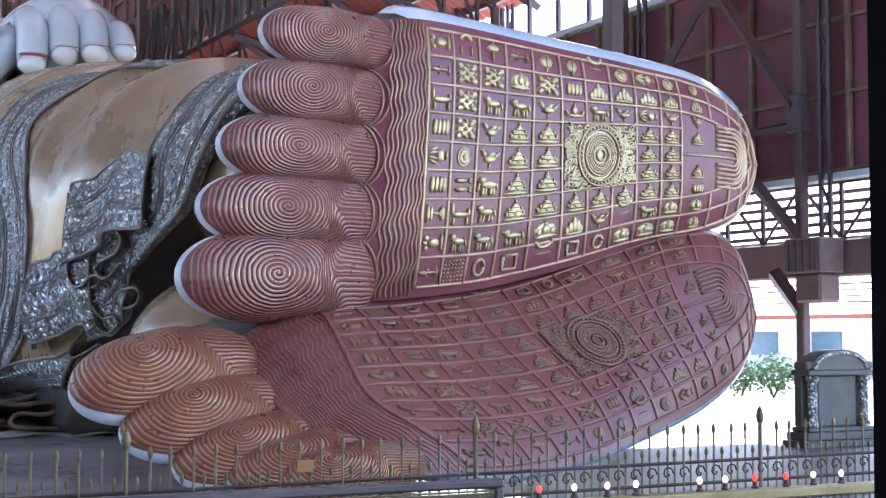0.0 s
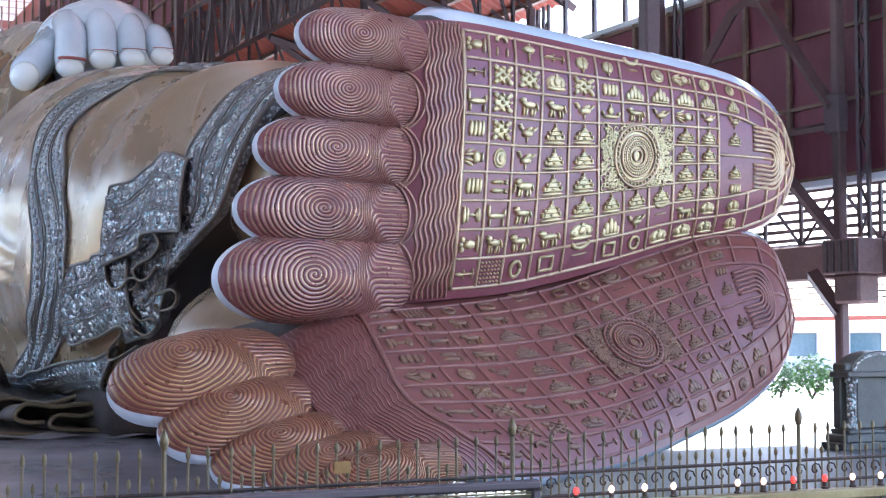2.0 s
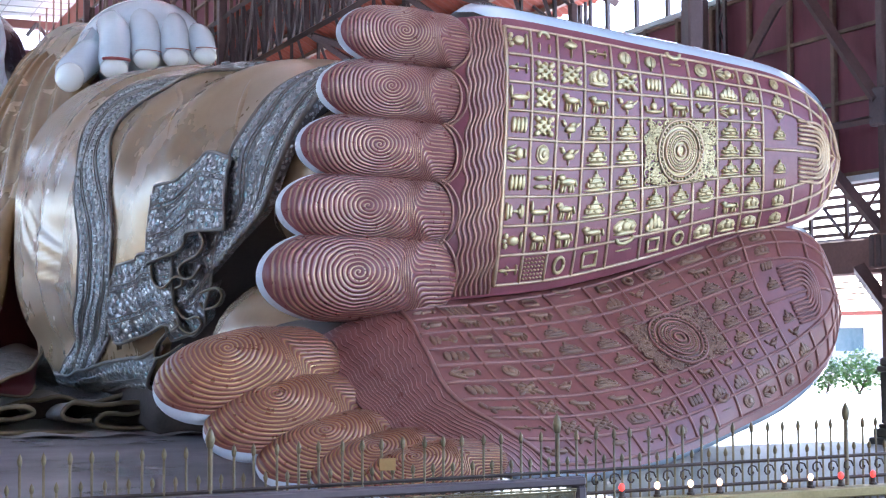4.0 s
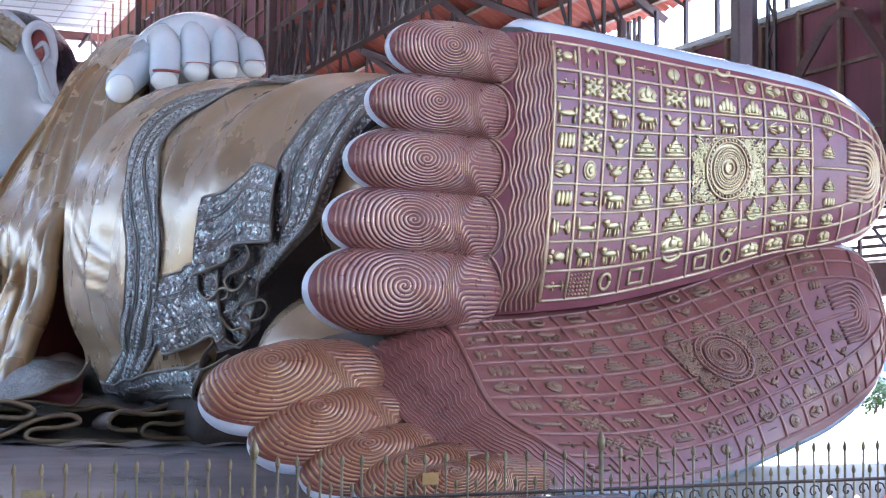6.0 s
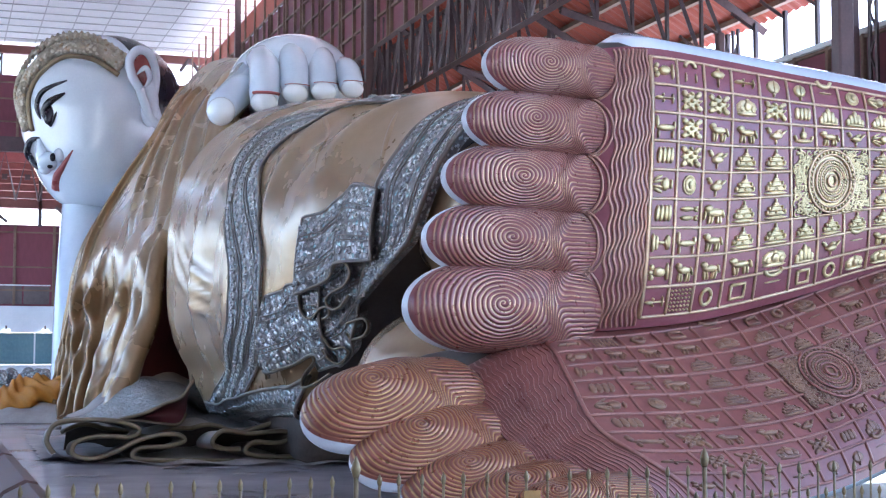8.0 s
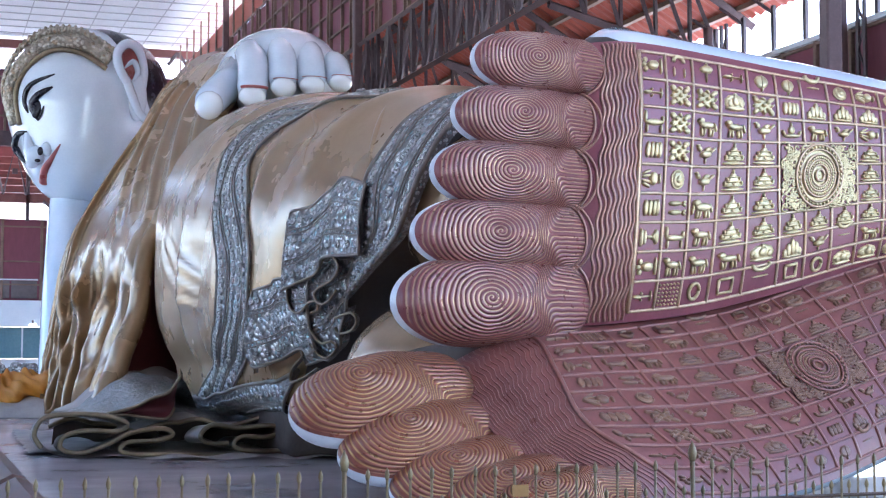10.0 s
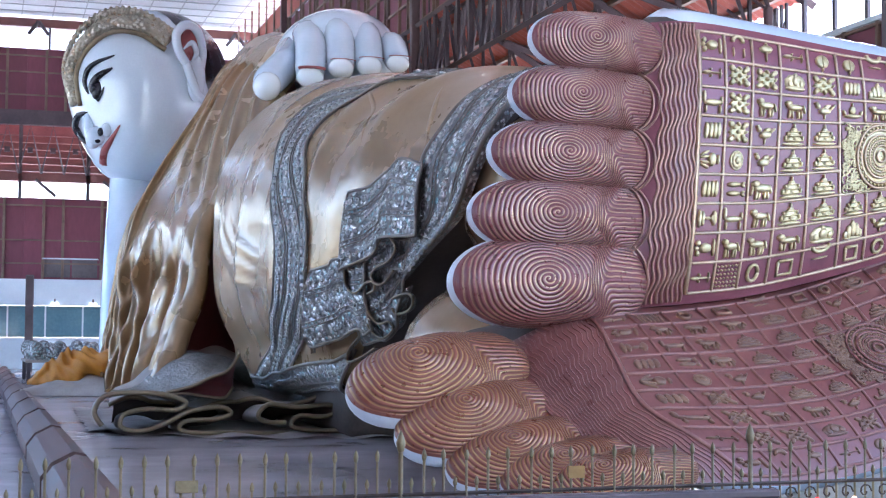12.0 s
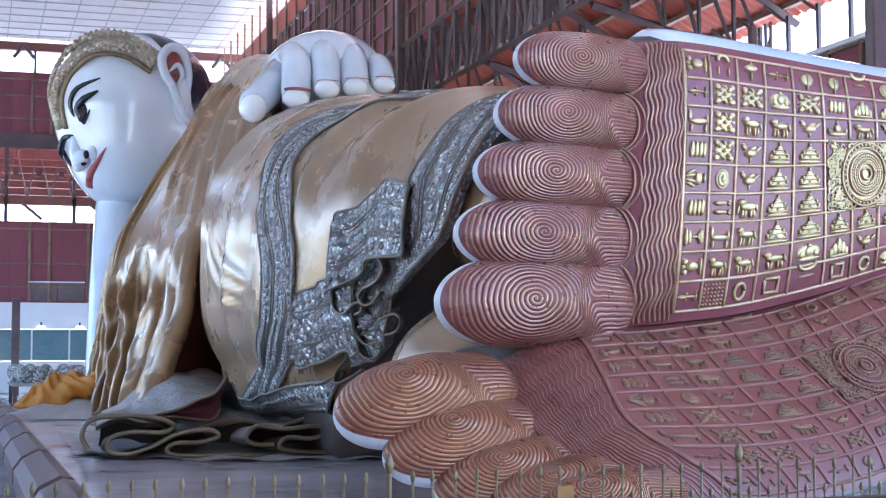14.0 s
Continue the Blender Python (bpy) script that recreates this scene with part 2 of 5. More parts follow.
# ---- mesh building ----
class Build:
    """Collects vertices, faces, materials and texture coordinates for one mesh."""

    def __init__(self):
        self.v, self.f, self.m, self.uv, self.mats, self.edge = [], [], [], [], [], {}

    def slot(self, mat):
        if mat not in self.mats:
            self.mats.append(mat)
        return self.mats.index(mat)

    def face(self, idx, mat, uv=None):
        self.f.append(tuple(idx))
        self.m.append(self.slot(mat))
        self.uv.append(uv or [(0.0, 0.0)] * len(idx))

    def mesh(self, name, smooth=True):
        me = bpy.data.meshes.new(name)
        me.from_pydata([tuple(p) for p in self.v], [], self.f)
        for mat in self.mats:
            me.materials.append(mat)
        me.polygons.foreach_set("material_index", self.m)
        me.polygons.foreach_set("use_smooth", [smooth] * len(self.f))
        layer = me.uv_layers.new(name="UVMap")
        flat = [c for face in self.uv for p in face for c in p]
        layer.data.foreach_set("uv", flat)
        if self.edge:
            values = [self.edge.get(i, 1.0) for i in range(len(self.v))]
            me.attributes.new("paint_edge", "FLOAT", "POINT").data.foreach_set("value", values)
        me.validate()
        me.update()
        return me


def sheet(b, fn, nu, nv, mat, wrap=False, uvfn=None, edge=None):
    """A grid surface fn(u, v); mat is a material or a function of (u, v)."""
    base = len(b.v)
    for i in range(nu + 1):
        for j in range(nv if wrap else nv + 1):
            if edge:
                b.edge[len(b.v)] = edge(i / nu, j / nv)
            b.v.append(fn(i / nu, j / nv))
    cols = nv if wrap else nv + 1
    for i in range(nu):
        for j in range(nv):
            k = (j + 1) % cols
            mt = mat((i + 0.5) / nu, (j + 0.5) / nv) if callable(mat) else mat
            uv = [uvfn(p, q) for p, q in ((i / nu, j / nv), ((i + 1) / nu, j / nv), ((i + 1) / nu, (j + 1) / nv), (i / nu, (j + 1) / nv))] if uvfn else None
            b.face((base + i * cols + j, base + (i + 1) * cols + j, base + (i + 1) * cols + k, base + i * cols + k), mt, uv)


def tube(b, pts, r, mat, n=6, flat=1.0):
    """A round bar along the points; r is a number or a function of the way along."""
    pts = [Vector(p) for p in pts]
    base, up, last = len(b.v), Vector((0.13, 0.21, 0.97)), None
    for i, p in enumerate(pts):
        d = (pts[min(i + 1, len(pts) - 1)] - pts[max(i - 1, 0)])
        if d.length < 1e-9:
            d = Vector((0, 0, 1))
        d.normalize()
        side = d.cross(up) if last is None else last - d * last.dot(d)
        if side.length < 0.05:
            side = d.cross(Vector((1, 0, 0)))
        side.normalize()
        last = side
        top = side.cross(d)
        rr = r(i / (len(pts) - 1)) if callable(r) else r
        for k in range(n):
            a = 2 * math.pi * k / n
            b.v.append(p + side * (rr * math.cos(a)) + top * (rr * flat * math.sin(a)))
    for i in range(len(pts) - 1):
        for k in range(n):
            b.face((base + i * n + k, base + i * n + (k + 1) % n, base + (i + 1) * n + (k + 1) % n, base + (i + 1) * n + k), mat)
    b.face([base + k for k in range(n)][::-1], mat)
    b.face([base + (len(pts) - 1) * n + k for k in range(n)], mat)


def box(b, lo, hi, mat, bevel=0.0):
    """A box between two corners, with chamfered edges."""
    lo, hi = Vector(lo), Vector(hi)
    e = min(bevel, min(hi - lo) * 0.45)
    if e <= 0:
        base = len(b.v)
        b.v += [Vector((x, y, z)) for x in (lo.x, hi.x) for y in (lo.y, hi.y) for z in (lo.z, hi.z)]
        for q in ((0, 1, 3, 2), (4, 6, 7, 5), (0, 4, 5, 1), (2, 3, 7, 6), (0, 2, 6, 4), (1, 5, 7, 3)):
            b.face([base + i for i in q], mat)
        return
    bm = bmesh.new()
    bmesh.ops.create_cube(bm, size=1, matrix=Matrix.Translation((lo + hi) / 2) @ Matrix.Diagonal((*(hi - lo), 1)))
    bmesh.ops.bevel(bm, geom=bm.edges[:], offset=e, segments=1, affect="EDGES")
    base = len(b.v)
    bm.verts.index_update()
    b.v += [v.co.copy() for v in bm.verts]
    for f in bm.faces:
        b.face([base + v.index for v in f.verts], mat)
    bm.free()


def ball(b, c, r, mat, nu=12, nv=16, turn=None):
    """An ellipsoid; mat is a material or a function of (u, v)."""
    c, turn = Vector(c), turn or Matrix.Identity(3)
    sheet(b, lambda u, v: c + turn @ Vector((r[0] * math.sin(math.pi * u) * math.cos(2 * math.pi * v), r[1] * math.sin(math.pi * u) * math.sin(2 * math.pi * v), r[2] * math.cos(math.pi * u))), nu, nv, mat, wrap=True)


def curve_at(pts, s):
    """A smooth curve through the points, s from 0 to 1."""
    n = len(pts) - 1
    x = min(max(s, 0.0), 1.0) * n
    i = min(int(x), n - 1)
    f = x - i
    p = [Vector(pts[min(max(k, 0), n)]) for k in (i - 1, i, i + 1, i + 2)]
    return 0.5 * (2 * p[1] + (p[2] - p[0]) * f + (2 * p[0] - 5 * p[1] + 4 * p[2] - p[3]) * f * f + (3 * p[1] - p[0] - 3 * p[2] + p[3]) * f ** 3)


def smooth(a, b, x):
    x = min(max((x - a) / (b - a), 0.0), 1.0)
    return x * x * (3 - 2 * x)


def thing(name, b=None, label="", category="", group="", kind="", flat=False):
    ob = new(name, b.mesh(name, not flat) if b else None)
    return tagged(ob, label, category, group, kind)


def part(name, b, parent, label="", flat=True):
    ob = new(name, b if isinstance(b, bpy.types.Mesh) else b.mesh(name, not flat))
    ob.parent = parent
    return tagged(ob, label)


def one(fn, *args, **kw):
    b = Build()
    fn(b, *args, **kw)
    return b


DARK.node_tree.nodes["Principled BSDF"].inputs["Specular IOR Level"].default_value = 0.1


# ---- the hall ----
HALL_L, HALL_R, NAVE, BACK, FRONT = -16.0, 20.0, 15.0, 95.0, -14.0
thing("floor", one(box, (1.45, 14.2, -0.4), (26, BACK, 0.0), FLOOR), "pale polished terrazzo floor under the reclining statue", "floor", kind="structure", flat=True)
thing("ground", one(box, (-400, -400, -1.6), (700, 700, -1.2), OUTSIDE), "sunlit pale paving that reaches the horizon", "ground", kind="structure", flat=True)
thing("floor_walkway", one(box, (HALL_L, FRONT, -1.2), (1.05, BACK, -0.9), FLOOR), "pale tiled walkway beside the plinth", "floor", kind="structure", flat=True)
# dark tone holds floor shadow as well as the tile's own colour
thing("floor_front", one(box, (1.05, FRONT, -1.2), (26, 14.2, -0.02), DARKTILE), "dark glazed tile floor before the statue's feet, its tone partly shade", "floor", kind="structure", flat=True)
# strip laid over the floor: grey tile with shade painted into its tone
thing("floor_strip", one(box, (9.0, 14.2, -0.3), (25.9, 21.3, 0.004), GREYTILE), "grey glazed tile strip below the feet, its tone partly shade", "floor", kind="structure", flat=True)
thing("pavement", one(box, (26, -60, -1.2), (70, 200, -0.05), OUTSIDE), "bright concrete yard outside the hall", "pavement", kind="structure", flat=True)


def far_wall():
    w = thing("wall_far", None, "maroon sheet-panelled end wall with open strips and a pale base", "wall", kind="structure")
    y = BACK
    for z0, z1 in ((15.6, 19.4), (5.4, 10.3)):
        x = HALL_L
        while x < NAVE + 5:
            part("panel", one(box, (x, y, z0), (x + 2.28, y + 0.2, z1), PANEL), w)
            x += 2.3
        part("backing", one(box, (HALL_L, y + 0.204, z0), (NAVE + 5, y + 0.3, z1), PANEL), w)
        x = HALL_L
        k = 0
        while x < NAVE + 5:
            part("rib", one(box, (x - 0.1, y - 0.16, z0), (x + 0.06, y - 0.004, z1), RIB, 0.02), w)
            x += 1.15 if k % 2 else 2.3
            k += 1
        for z in (z0 + 0.9, z0 + 2.3, z1 - 0.5):
            part("rail", one(box, (HALL_L, y - 0.1, z), (NAVE + 5, y - 0.006, z + 0.09), RIB), w)
    # truss zone between the two panelled storeys
    part("dark_girder", one(box, (HALL_L, y - 0.3, 14.7), (NAVE + 5, y + 0.2, 15.6), STEEL), w)
    for i in range(6):
        z = 11.9 + i * 0.5
        part("louvre", one(box, (HALL_L, y - 0.1 + i * 0.5, z), (NAVE + 5, y + 0.3 + i * 0.5, z + 0.16), RED_DULL), w)
    part("roof_strip", one(box, (HALL_L, y + 3.2, 11.6), (NAVE + 5, y + 3.5, 15.6), RED_DULL), w)
    part("red_beam", one(box, (HALL_L, y - 0.2, 11.3), (NAVE + 5, y + 0.3, 11.75), RED_DULL), w)
    part("red_beam", one(box, (HALL_L, y - 0.2, 20.7), (NAVE + 5, y + 0.3, 21.2), RED_DULL), w)
    for x in range(-14, 20, 4):
        part("strut", one(box, (x, y - 0.2, 10.2), (x + 0.22, y + 0.1, 15), STEEL), w)
        b = Build()
        tube(b, [(x + 1, y - 0.3, 11.4), (x + 2.2, y - 0.3, 10.4)], 0.1, STEEL)
        tube(b, [(x + 1, y - 0.3, 21), (x + 1.6, y - 0.3, 20.2)], 0.12, STEEL)
        tube(b, [(x + 1, y - 0.3, 21), (x + 0.4, y - 0.3, 20.2)], 0.12, STEEL)
        part("bracket", b, w)
        b = Build()
        for k in range(3):
            xa = x + k * 1.33
            tube(b, [(xa, y - 0.24, 11.75), (xa + 0.66, y - 0.24, 14.7), (xa + 1.33, y - 0.24, 11.75)], 0.07, STEEL, 4)
            box(b, (xa + 0.5, y - 0.34, 13.0), (xa + 0.82, y - 0.2, 13.32), STEEL)
        part("truss", b, w)
        part("post", one(box, (x + 1.6, y - 0.05, 19.4), (x + 1.75, y + 0.1, 20.7), STEEL), w)
    part("pale_band", one(box, (HALL_L, y - 0.5, 3.8), (NAVE + 5, y + 0.3, 5.38), WHITEWALL), w)
    x = HALL_L
    while x < NAVE + 5:
        part("pane", one(box, (x, y, 1.9), (x + 2.1, y + 0.06, 3.78), GLASS), w)
        part("mullion", one(box, (x + 2.1, y - 0.06, -0.9), (x + 2.2, y + 0.1, 3.79), WHITEWALL), w)
        x += 2.2
    part("pale_base", one(box, (HALL_L, y - 0.02, -0.9), (NAVE + 5, y + 0.25, 1.88), WHITEWALL), w)
    for x0, x1 in ((3.55, 5.15), (5.25, 6.75)):
        part("pane", one(box, (x0, y - 0.08, 5.52), (x1, y - 0.02, 6.58), SLAT), w)
    part("window_rail", one(box, (3.5, y - 0.2, 6.6), (6.8, y - 0.165, 6.68), WHITEWALL), w)
    for x in (-6.5, 2.4):
        part("pillar", one(box, (x, y - 6.4, -0.9), (x + 0.45, y - 6.0, 5.4), STEEL, 0.05), w)


far_wall()


def lattice(b, p, q, height, n, mat, r=0.09):
    """A lattice girder between two points: chords, uprights and diagonals."""
    p, q = Vector(p), Vector(q)
    up = Vector((0, 0, height))
    tube(b, [p, q], r * 1.3, mat, 4)
    tube(b, [p + up, q + up], r * 1.3, mat, 4)
    for i in range(n):
        a, c = p.lerp(q, i / n), p.lerp(q, (i + 1) / n)
        tube(b, [a, a + up], r, mat, 4)
        tube(b, [a, c + up] if i % 2 else [a + up, c], r * 0.8, mat, 4)


def side_wall():
    w = thing("wall_side", None, "maroon panelled side wall over louvres and an open base", "wall", kind="structure")
    x, y0, y1 = HALL_R, 12.0, BACK
    y, k = y0, 0
    while y < y1:
        if y < 60:
            for z0, z1 in ((5.05, 6.5), (6.52, 7.95), (7.97, 9.35)):
                part("panel", one(box, (x, y, z0), (x + 0.12, y + 1.43, z1), PANEL), w)
        else:
            part("panel", one(box, (x, y, 5.05), (x + 0.12, y + 1.43, 9.35), PANEL), w)
        part("rib", one(box, (x - 0.12, y - 0.08, 5.0), (x - 0.004, y + 0.04, 9.4), RIB, 0.02), w)
        y += 1.45
        k += 1
    for z in (5.0, 6.48, 7.93, 9.3):
        part("rail", one(box, (x - 0.1, y0, z), (x - 0.006, y1, z + 0.07), RIB), w)
    part("coping", one(box, (x - 0.15, y0, 9.4), (x + 0.2, y1, 9.52), WHITEWALL), w)
    part("ledge", one(box, (x - 0.2, y0, 4.86), (x + 0.15, y1, 4.98), WHITEWALL), w)
    # louvres, open between the slats
    for i in range(5):
        z = 3.86 + i * 0.2
        part("slat", one(box, (x + 0.5 + 0.02 * i, y0, z), (x + 0.62 + 0.02 * i, y1, z + 0.075), SLAT), w)
    b = Build()
    lattice(b, (x + 0.2, y0, 3.72), (x + 0.2, y1, 3.72), 1.15, 70, COLUMN, 0.05)
    part("lattice", b, w)
    part("beam", one(box, (x - 0.25, y0, 3.0), (x + 0.3, y1, 3.7), BEAM, 0.03), w)
    for i in range(4):
        part("slat", one(box, (x + 0.6, y0, 2.52 + i * 0.12), (x + 0.68, y1, 2.55 + i * 0.12), SLAT), w)
    for i in range(12):
        yc = 23.0 + i * 6.1
        b = Build()
        box(b, (x - 0.61, yc - 0.11, 0), (x - 0.41, yc + 0.11, 10.6), COLUMN, 0.03)
        part("column", b, w)
        b = Build()
        box(b, (x - 0.8, yc - 0.82, 2.5), (x - 0.28, yc - 0.10, 3.05), BEAM, 0.05)
        box(b, (x - 0.86, yc - 0.9, 3.06), (x - 0.26, yc + 0.12, 3.72), BEAM, 0.02)
        for k in range(5):
            box(b, (x - 0.9, yc - 0.84 + 0.2 * k, 3.1), (x - 0.862, yc - 0.74 + 0.2 * k, 3.68), SLAT)
        part("capital", b, w)
        b = Build()
        tube(b, [(x - 0.6, yc + 0.1, 6.3), (x - 0.6, yc + 2.2, 8.75), (x - 0.6, yc + 2.7, 8.9), (x - 0.6, yc + 3.2, 8.75), (x - 0.6, yc + 5.9, 6.3)], 0.13, COLUMN, 4)
        tube(b, [(x - 0.6, yc + 0.2, 5.95), (x - 0.6, yc + 6.0, 5.95)], 0.08, COLUMN, 4)
        tube(b, [(x - 0.5, yc + 0.1, 3.75), (x - 0.6, yc + 1.5, 5.1), (x - 0.6, yc + 2.2, 5.9)], 0.13, COLUMN, 4)
        tube(b, [(x - 0.5, yc + 0.85, 3.1), (x - 0.5, yc + 0.02, 2.3)], 0.16, COLUMN, 4)
        box(b, (x - 0.66, yc - 0.14, 5.8), (x - 0.38, yc + 0.3, 6.55), STEEL, 0.04)
        part("brace", b, w)
        b = Build()
        for d in (-0.32, -0.58):
            tube(b, [(x - 0.3, yc + d, 3.72), (x - 0.3, yc + d, 10.6)], 0.05, STEEL, 4)
        z, d = 3.8, 0
        while z < 10.2:
            tube(b, [(x - 0.3, yc - 0.32 - 0.26 * d, z), (x - 0.3, yc - 0.58 + 0.26 * d, z + 0.5)], 0.03, STEEL, 4)
            z, d = z + 0.5, 1 - d
        part("laced_strut", b, w)
    for i in range(58):
        yc = 12.5 + i * 1.45
        b = Build()
        tube(b, [(x, yc, 9.5), (x, yc, 10.7)], 0.07, STEEL, 4)
        tube(b, [(x, yc, 10.5), (x - 0.5, yc + 0.35, 11.0)], 0.05, STEEL, 4)
        part("eave_post", b, w)


side_wall()


def aisle_roof():
    w = thing("roof_aisle", None, "red sheet roof of the side aisle on dark steel rafters", "roof", kind="structure")
    a, c = Vector((20.9, 0, 11.0)), Vector((NAVE, 0, 14.4))
    for i in range(43):
        y = 9 + i * 2.0
        b = Build()
        n = 18
        sheet(b, lambda u, v: Vector((a.x + (c.x - a.x) * u, y + 1.98 * v, a.z + (c.z - a.z) * u + 0.03 * math.sin(v * 2 * math.pi * 5))), 1, n, ROOF)
        sheet(b, lambda u, v: Vector((a.x + (c.x - a.x) * u, y + 1.98 * (1 - v), a.z + 0.12 + (c.z - a.z) * u)), 1, 1, ROOF)
        part("roof_sheet", b, w)
    for i in range(11):
        y = 11.3 + i * 8.0
        b = Build()
        tube(b, [a + Vector((0, y, -0.25)), c + Vector((0, y, -0.25))], 0.14, STEEL, 4)
        tube(b, [(HALL_R, y, 9.6), (NAVE, y, 10.9)], 0.12, STEEL, 4)
        for k in range(5):
            f, g = k / 5, (k + 1) / 5
            lo = Vector((HALL_R + (NAVE - HALL_R) * f, y, 9.6 + 1.3 * f))
            hi = Vector((HALL_R + (NAVE - HALL_R) * g, y, 11.3 + 2.9 * g))
            tube(b, [lo, hi], 0.07, STEEL, 4)
            tube(b, [Vector((hi.x, y, 9.6 + 1.3 * g)), hi], 0.06, STEEL, 4)
        part("rafter", b, w)
    for k in range(6):
        f = (k + 0.5) / 6
        p = a.lerp(c, f)
        part("purlin", one(box, (p.x - 0.08, 9, p.z - 0.2), (p.x + 0.08, BACK, p.z - 0.06), RIB), w)


aisle_roof()


def nave_wall():
    w = thing("wall_nave", None, "high maroon clerestory wall above a dark lattice girder", "wall", kind="structure")
    x = NAVE
    for i in range(50):
        y = 12 + i * 1.66
        part("panel", one(box, (x, y, 13.4), (x + 0.12, y + 1.64, 18.4), PANEL), w)
        part("rib", one(box, (x - 0.12, y - 0.06, 13.3), (x - 0.004, y + 0.06, 18.5), RIB), w)
        if i % 2:
            part("rib", one(box, (x - 0.16, y + 0.25, 13.3), (x - 0.004, y + 0.33, 18.5), RIB), w)
    for z in (13.3, 14.3, 15.3, 16.4, 17.4, 18.4):
        part("rail", one(box, (x - 0.1, 12, z), (x - 0.006, BACK, z + 0.09), RIB), w)
    part("red_strip", one(box, (x, 12, 18.6), (x + 0.12, BACK, 19.7), ROOF), w)
    for i in range(34):
        y = 14 + i * 2.4
        part("strut", one(box, (x - 0.1, y, 18.5), (x - 0.01, y + 0.12, 21.2), RIB), w)
    b = Build()
    lattice(b, (x - 0.3, 12, 10.9), (x - 0.3, BACK, 10.9), 2.2, 64, STEEL, 0.08)
    part("lattice_girder", b, w)
    b = Build()
    lattice(b, (x + 0.5, 12, 11.4), (x + 0.5, BACK, 11.4), 1.9, 90, STEEL, 0.06)
    part("lattice_girder", b, w)
    for y in (22.2, 52.0, 77.0):
        part("column", one(box, (x - 0.5, y - 0.14, 0), (x - 0.2, y + 0.14, 21), COLUMN, 0.03), w)


nave_wall()


def nave_ceiling():
    b = Build()
    z = 21.4
    box(b, (HALL_L, 20, z + 0.05), (NAVE + 2.5, BACK + 2, z + 0.2), CEIL)
    y = 20.0
    while y < BACK:
        box(b, (HALL_L, y - 0.03, z - 0.01), (NAVE + 2.5, y + 0.03, z + 0.048), BATTEN)
        y += 1.8
    x = HALL_L
    while x < NAVE + 2.5:
        box(b, (x - 0.03, 20, z - 0.03), (x + 0.03, BACK, z - 0.014), BATTEN)
        x += 1.8
    thing("ceiling", b, "pale boarded ceiling in a grid of thin battens", "ceiling", kind="structure", flat=True)
    # out of view, added to keep sky and sun off the hall's front
    b = Build()
    box(b, (HALL_L, FRONT, z), (NAVE + 2.5, 19.9, z + 0.2), CEIL)
    thing("ceiling_front", b, "unseen pale boarded ceiling added over the hall's front", "ceiling", kind="structure", flat=True)


nave_ceiling()


def unseen_walls():
    """Unseen walls added to shape the daylight: on the side, open in every other bay, and behind, open at the base."""
    w = thing("wall_unseen_side", None, "unseen maroon panelled wall whose tall open bays shape the daylight", "wall", kind="structure")
    y = FRONT
    while y < BACK:
        part("panel", one(box, (HALL_L - 0.15, y, 15.5 if y > 8 else 14.5), (HALL_L, y + 3.96, 21.4), PANEL), w)
        part("panel", one(box, (HALL_L - 0.15, y, -0.9), (HALL_L, y + 3.96, 1.4 if round((y - FRONT) / 4) % 2 and y > 8 else 9.5 if y > 34 else 14.49), PANEL), w)
        part("column", one(box, (HALL_L - 0.4, y - 0.2, -1.2), (HALL_L + 0.1, y + 0.2, 21.4), COLUMN, 0.03), w)
        y += 4.0
    w = thing("wall_unseen_behind", None, "unseen maroon panelled end wall, open at the base to let light in", "wall", kind="structure")
    x = HALL_L
    while x < 6:
        part("panel", one(box, (x, FRONT - 0.2, 4.0), (x + 3.96, FRONT - 0.05, 21.4), PANEL), w)
        part("column", one(box, (x - 0.2, FRONT - 0.3, -1.2), (x + 0.2, FRONT + 0.1, 21.4), COLUMN, 0.03), w)
        x += 4.0


unseen_walls()


def plinth_edge():
    """Octagonal bolsters of polished stone along the plinth's edge."""
    w = thing("plinth_edging", None, "polished dark stone bolsters along the plinth edge", "kerb", kind="structure")
    for k in range(12):
        y0 = 9.0 + k * 7.4
        b = Build()
        prof = [(1.63, -0.02), (1.57, 0.14), (1.39, 0.18), (1.07, 0.02), (0.91, -0.2), (0.91, -0.5), (1.07, -0.66), (1.07, -0.95), (1.63, -0.95)]
        y1 = y0 + 6.8
        for i in range(len(prof)):
            (xa, za), (xc, zc) = prof[i], prof[(i + 1) % len(prof)]
            base = len(b.v)
            b.v += [Vector((xa, y0, za)), Vector((xa, y1, za)), Vector((xc, y1, zc)), Vector((xc, y0, zc))]
            b.face((base, base + 1, base + 2, base + 3), STONE)
        base = len(b.v)
        b.v += [Vector((x, y0, z)) for x, z in prof] + [Vector((x, y1, z)) for x, z in prof]
        n = len(prof)
        b.face([base + i for i in range(n)], STONE)
        b.face([base + n + i for i in range(n)][::-1], STONE)
        part("bolster", b, w)
        part("joint_block", one(box, (1.15, y1 + 0.01, -0.95), (1.58, y0 + 7.39, 0.03), STONE, 0.05), w)


plinth_edge()


# ---- the statue, one mesh ----
st = Build()


TWIST = [(0.0, (0, 0, 0, 0)), (0.135, (0.1, -0.5, -0.8, 0.0)), (0.41, (0, 0, 0.6, 1.0)), (0.58, (-1.0, -0.6, 0.15, 1.1)), (0.69, (-0.6, -0.6, 0.1, 1.1)), (1.0, (0, 0, 0, 0))]


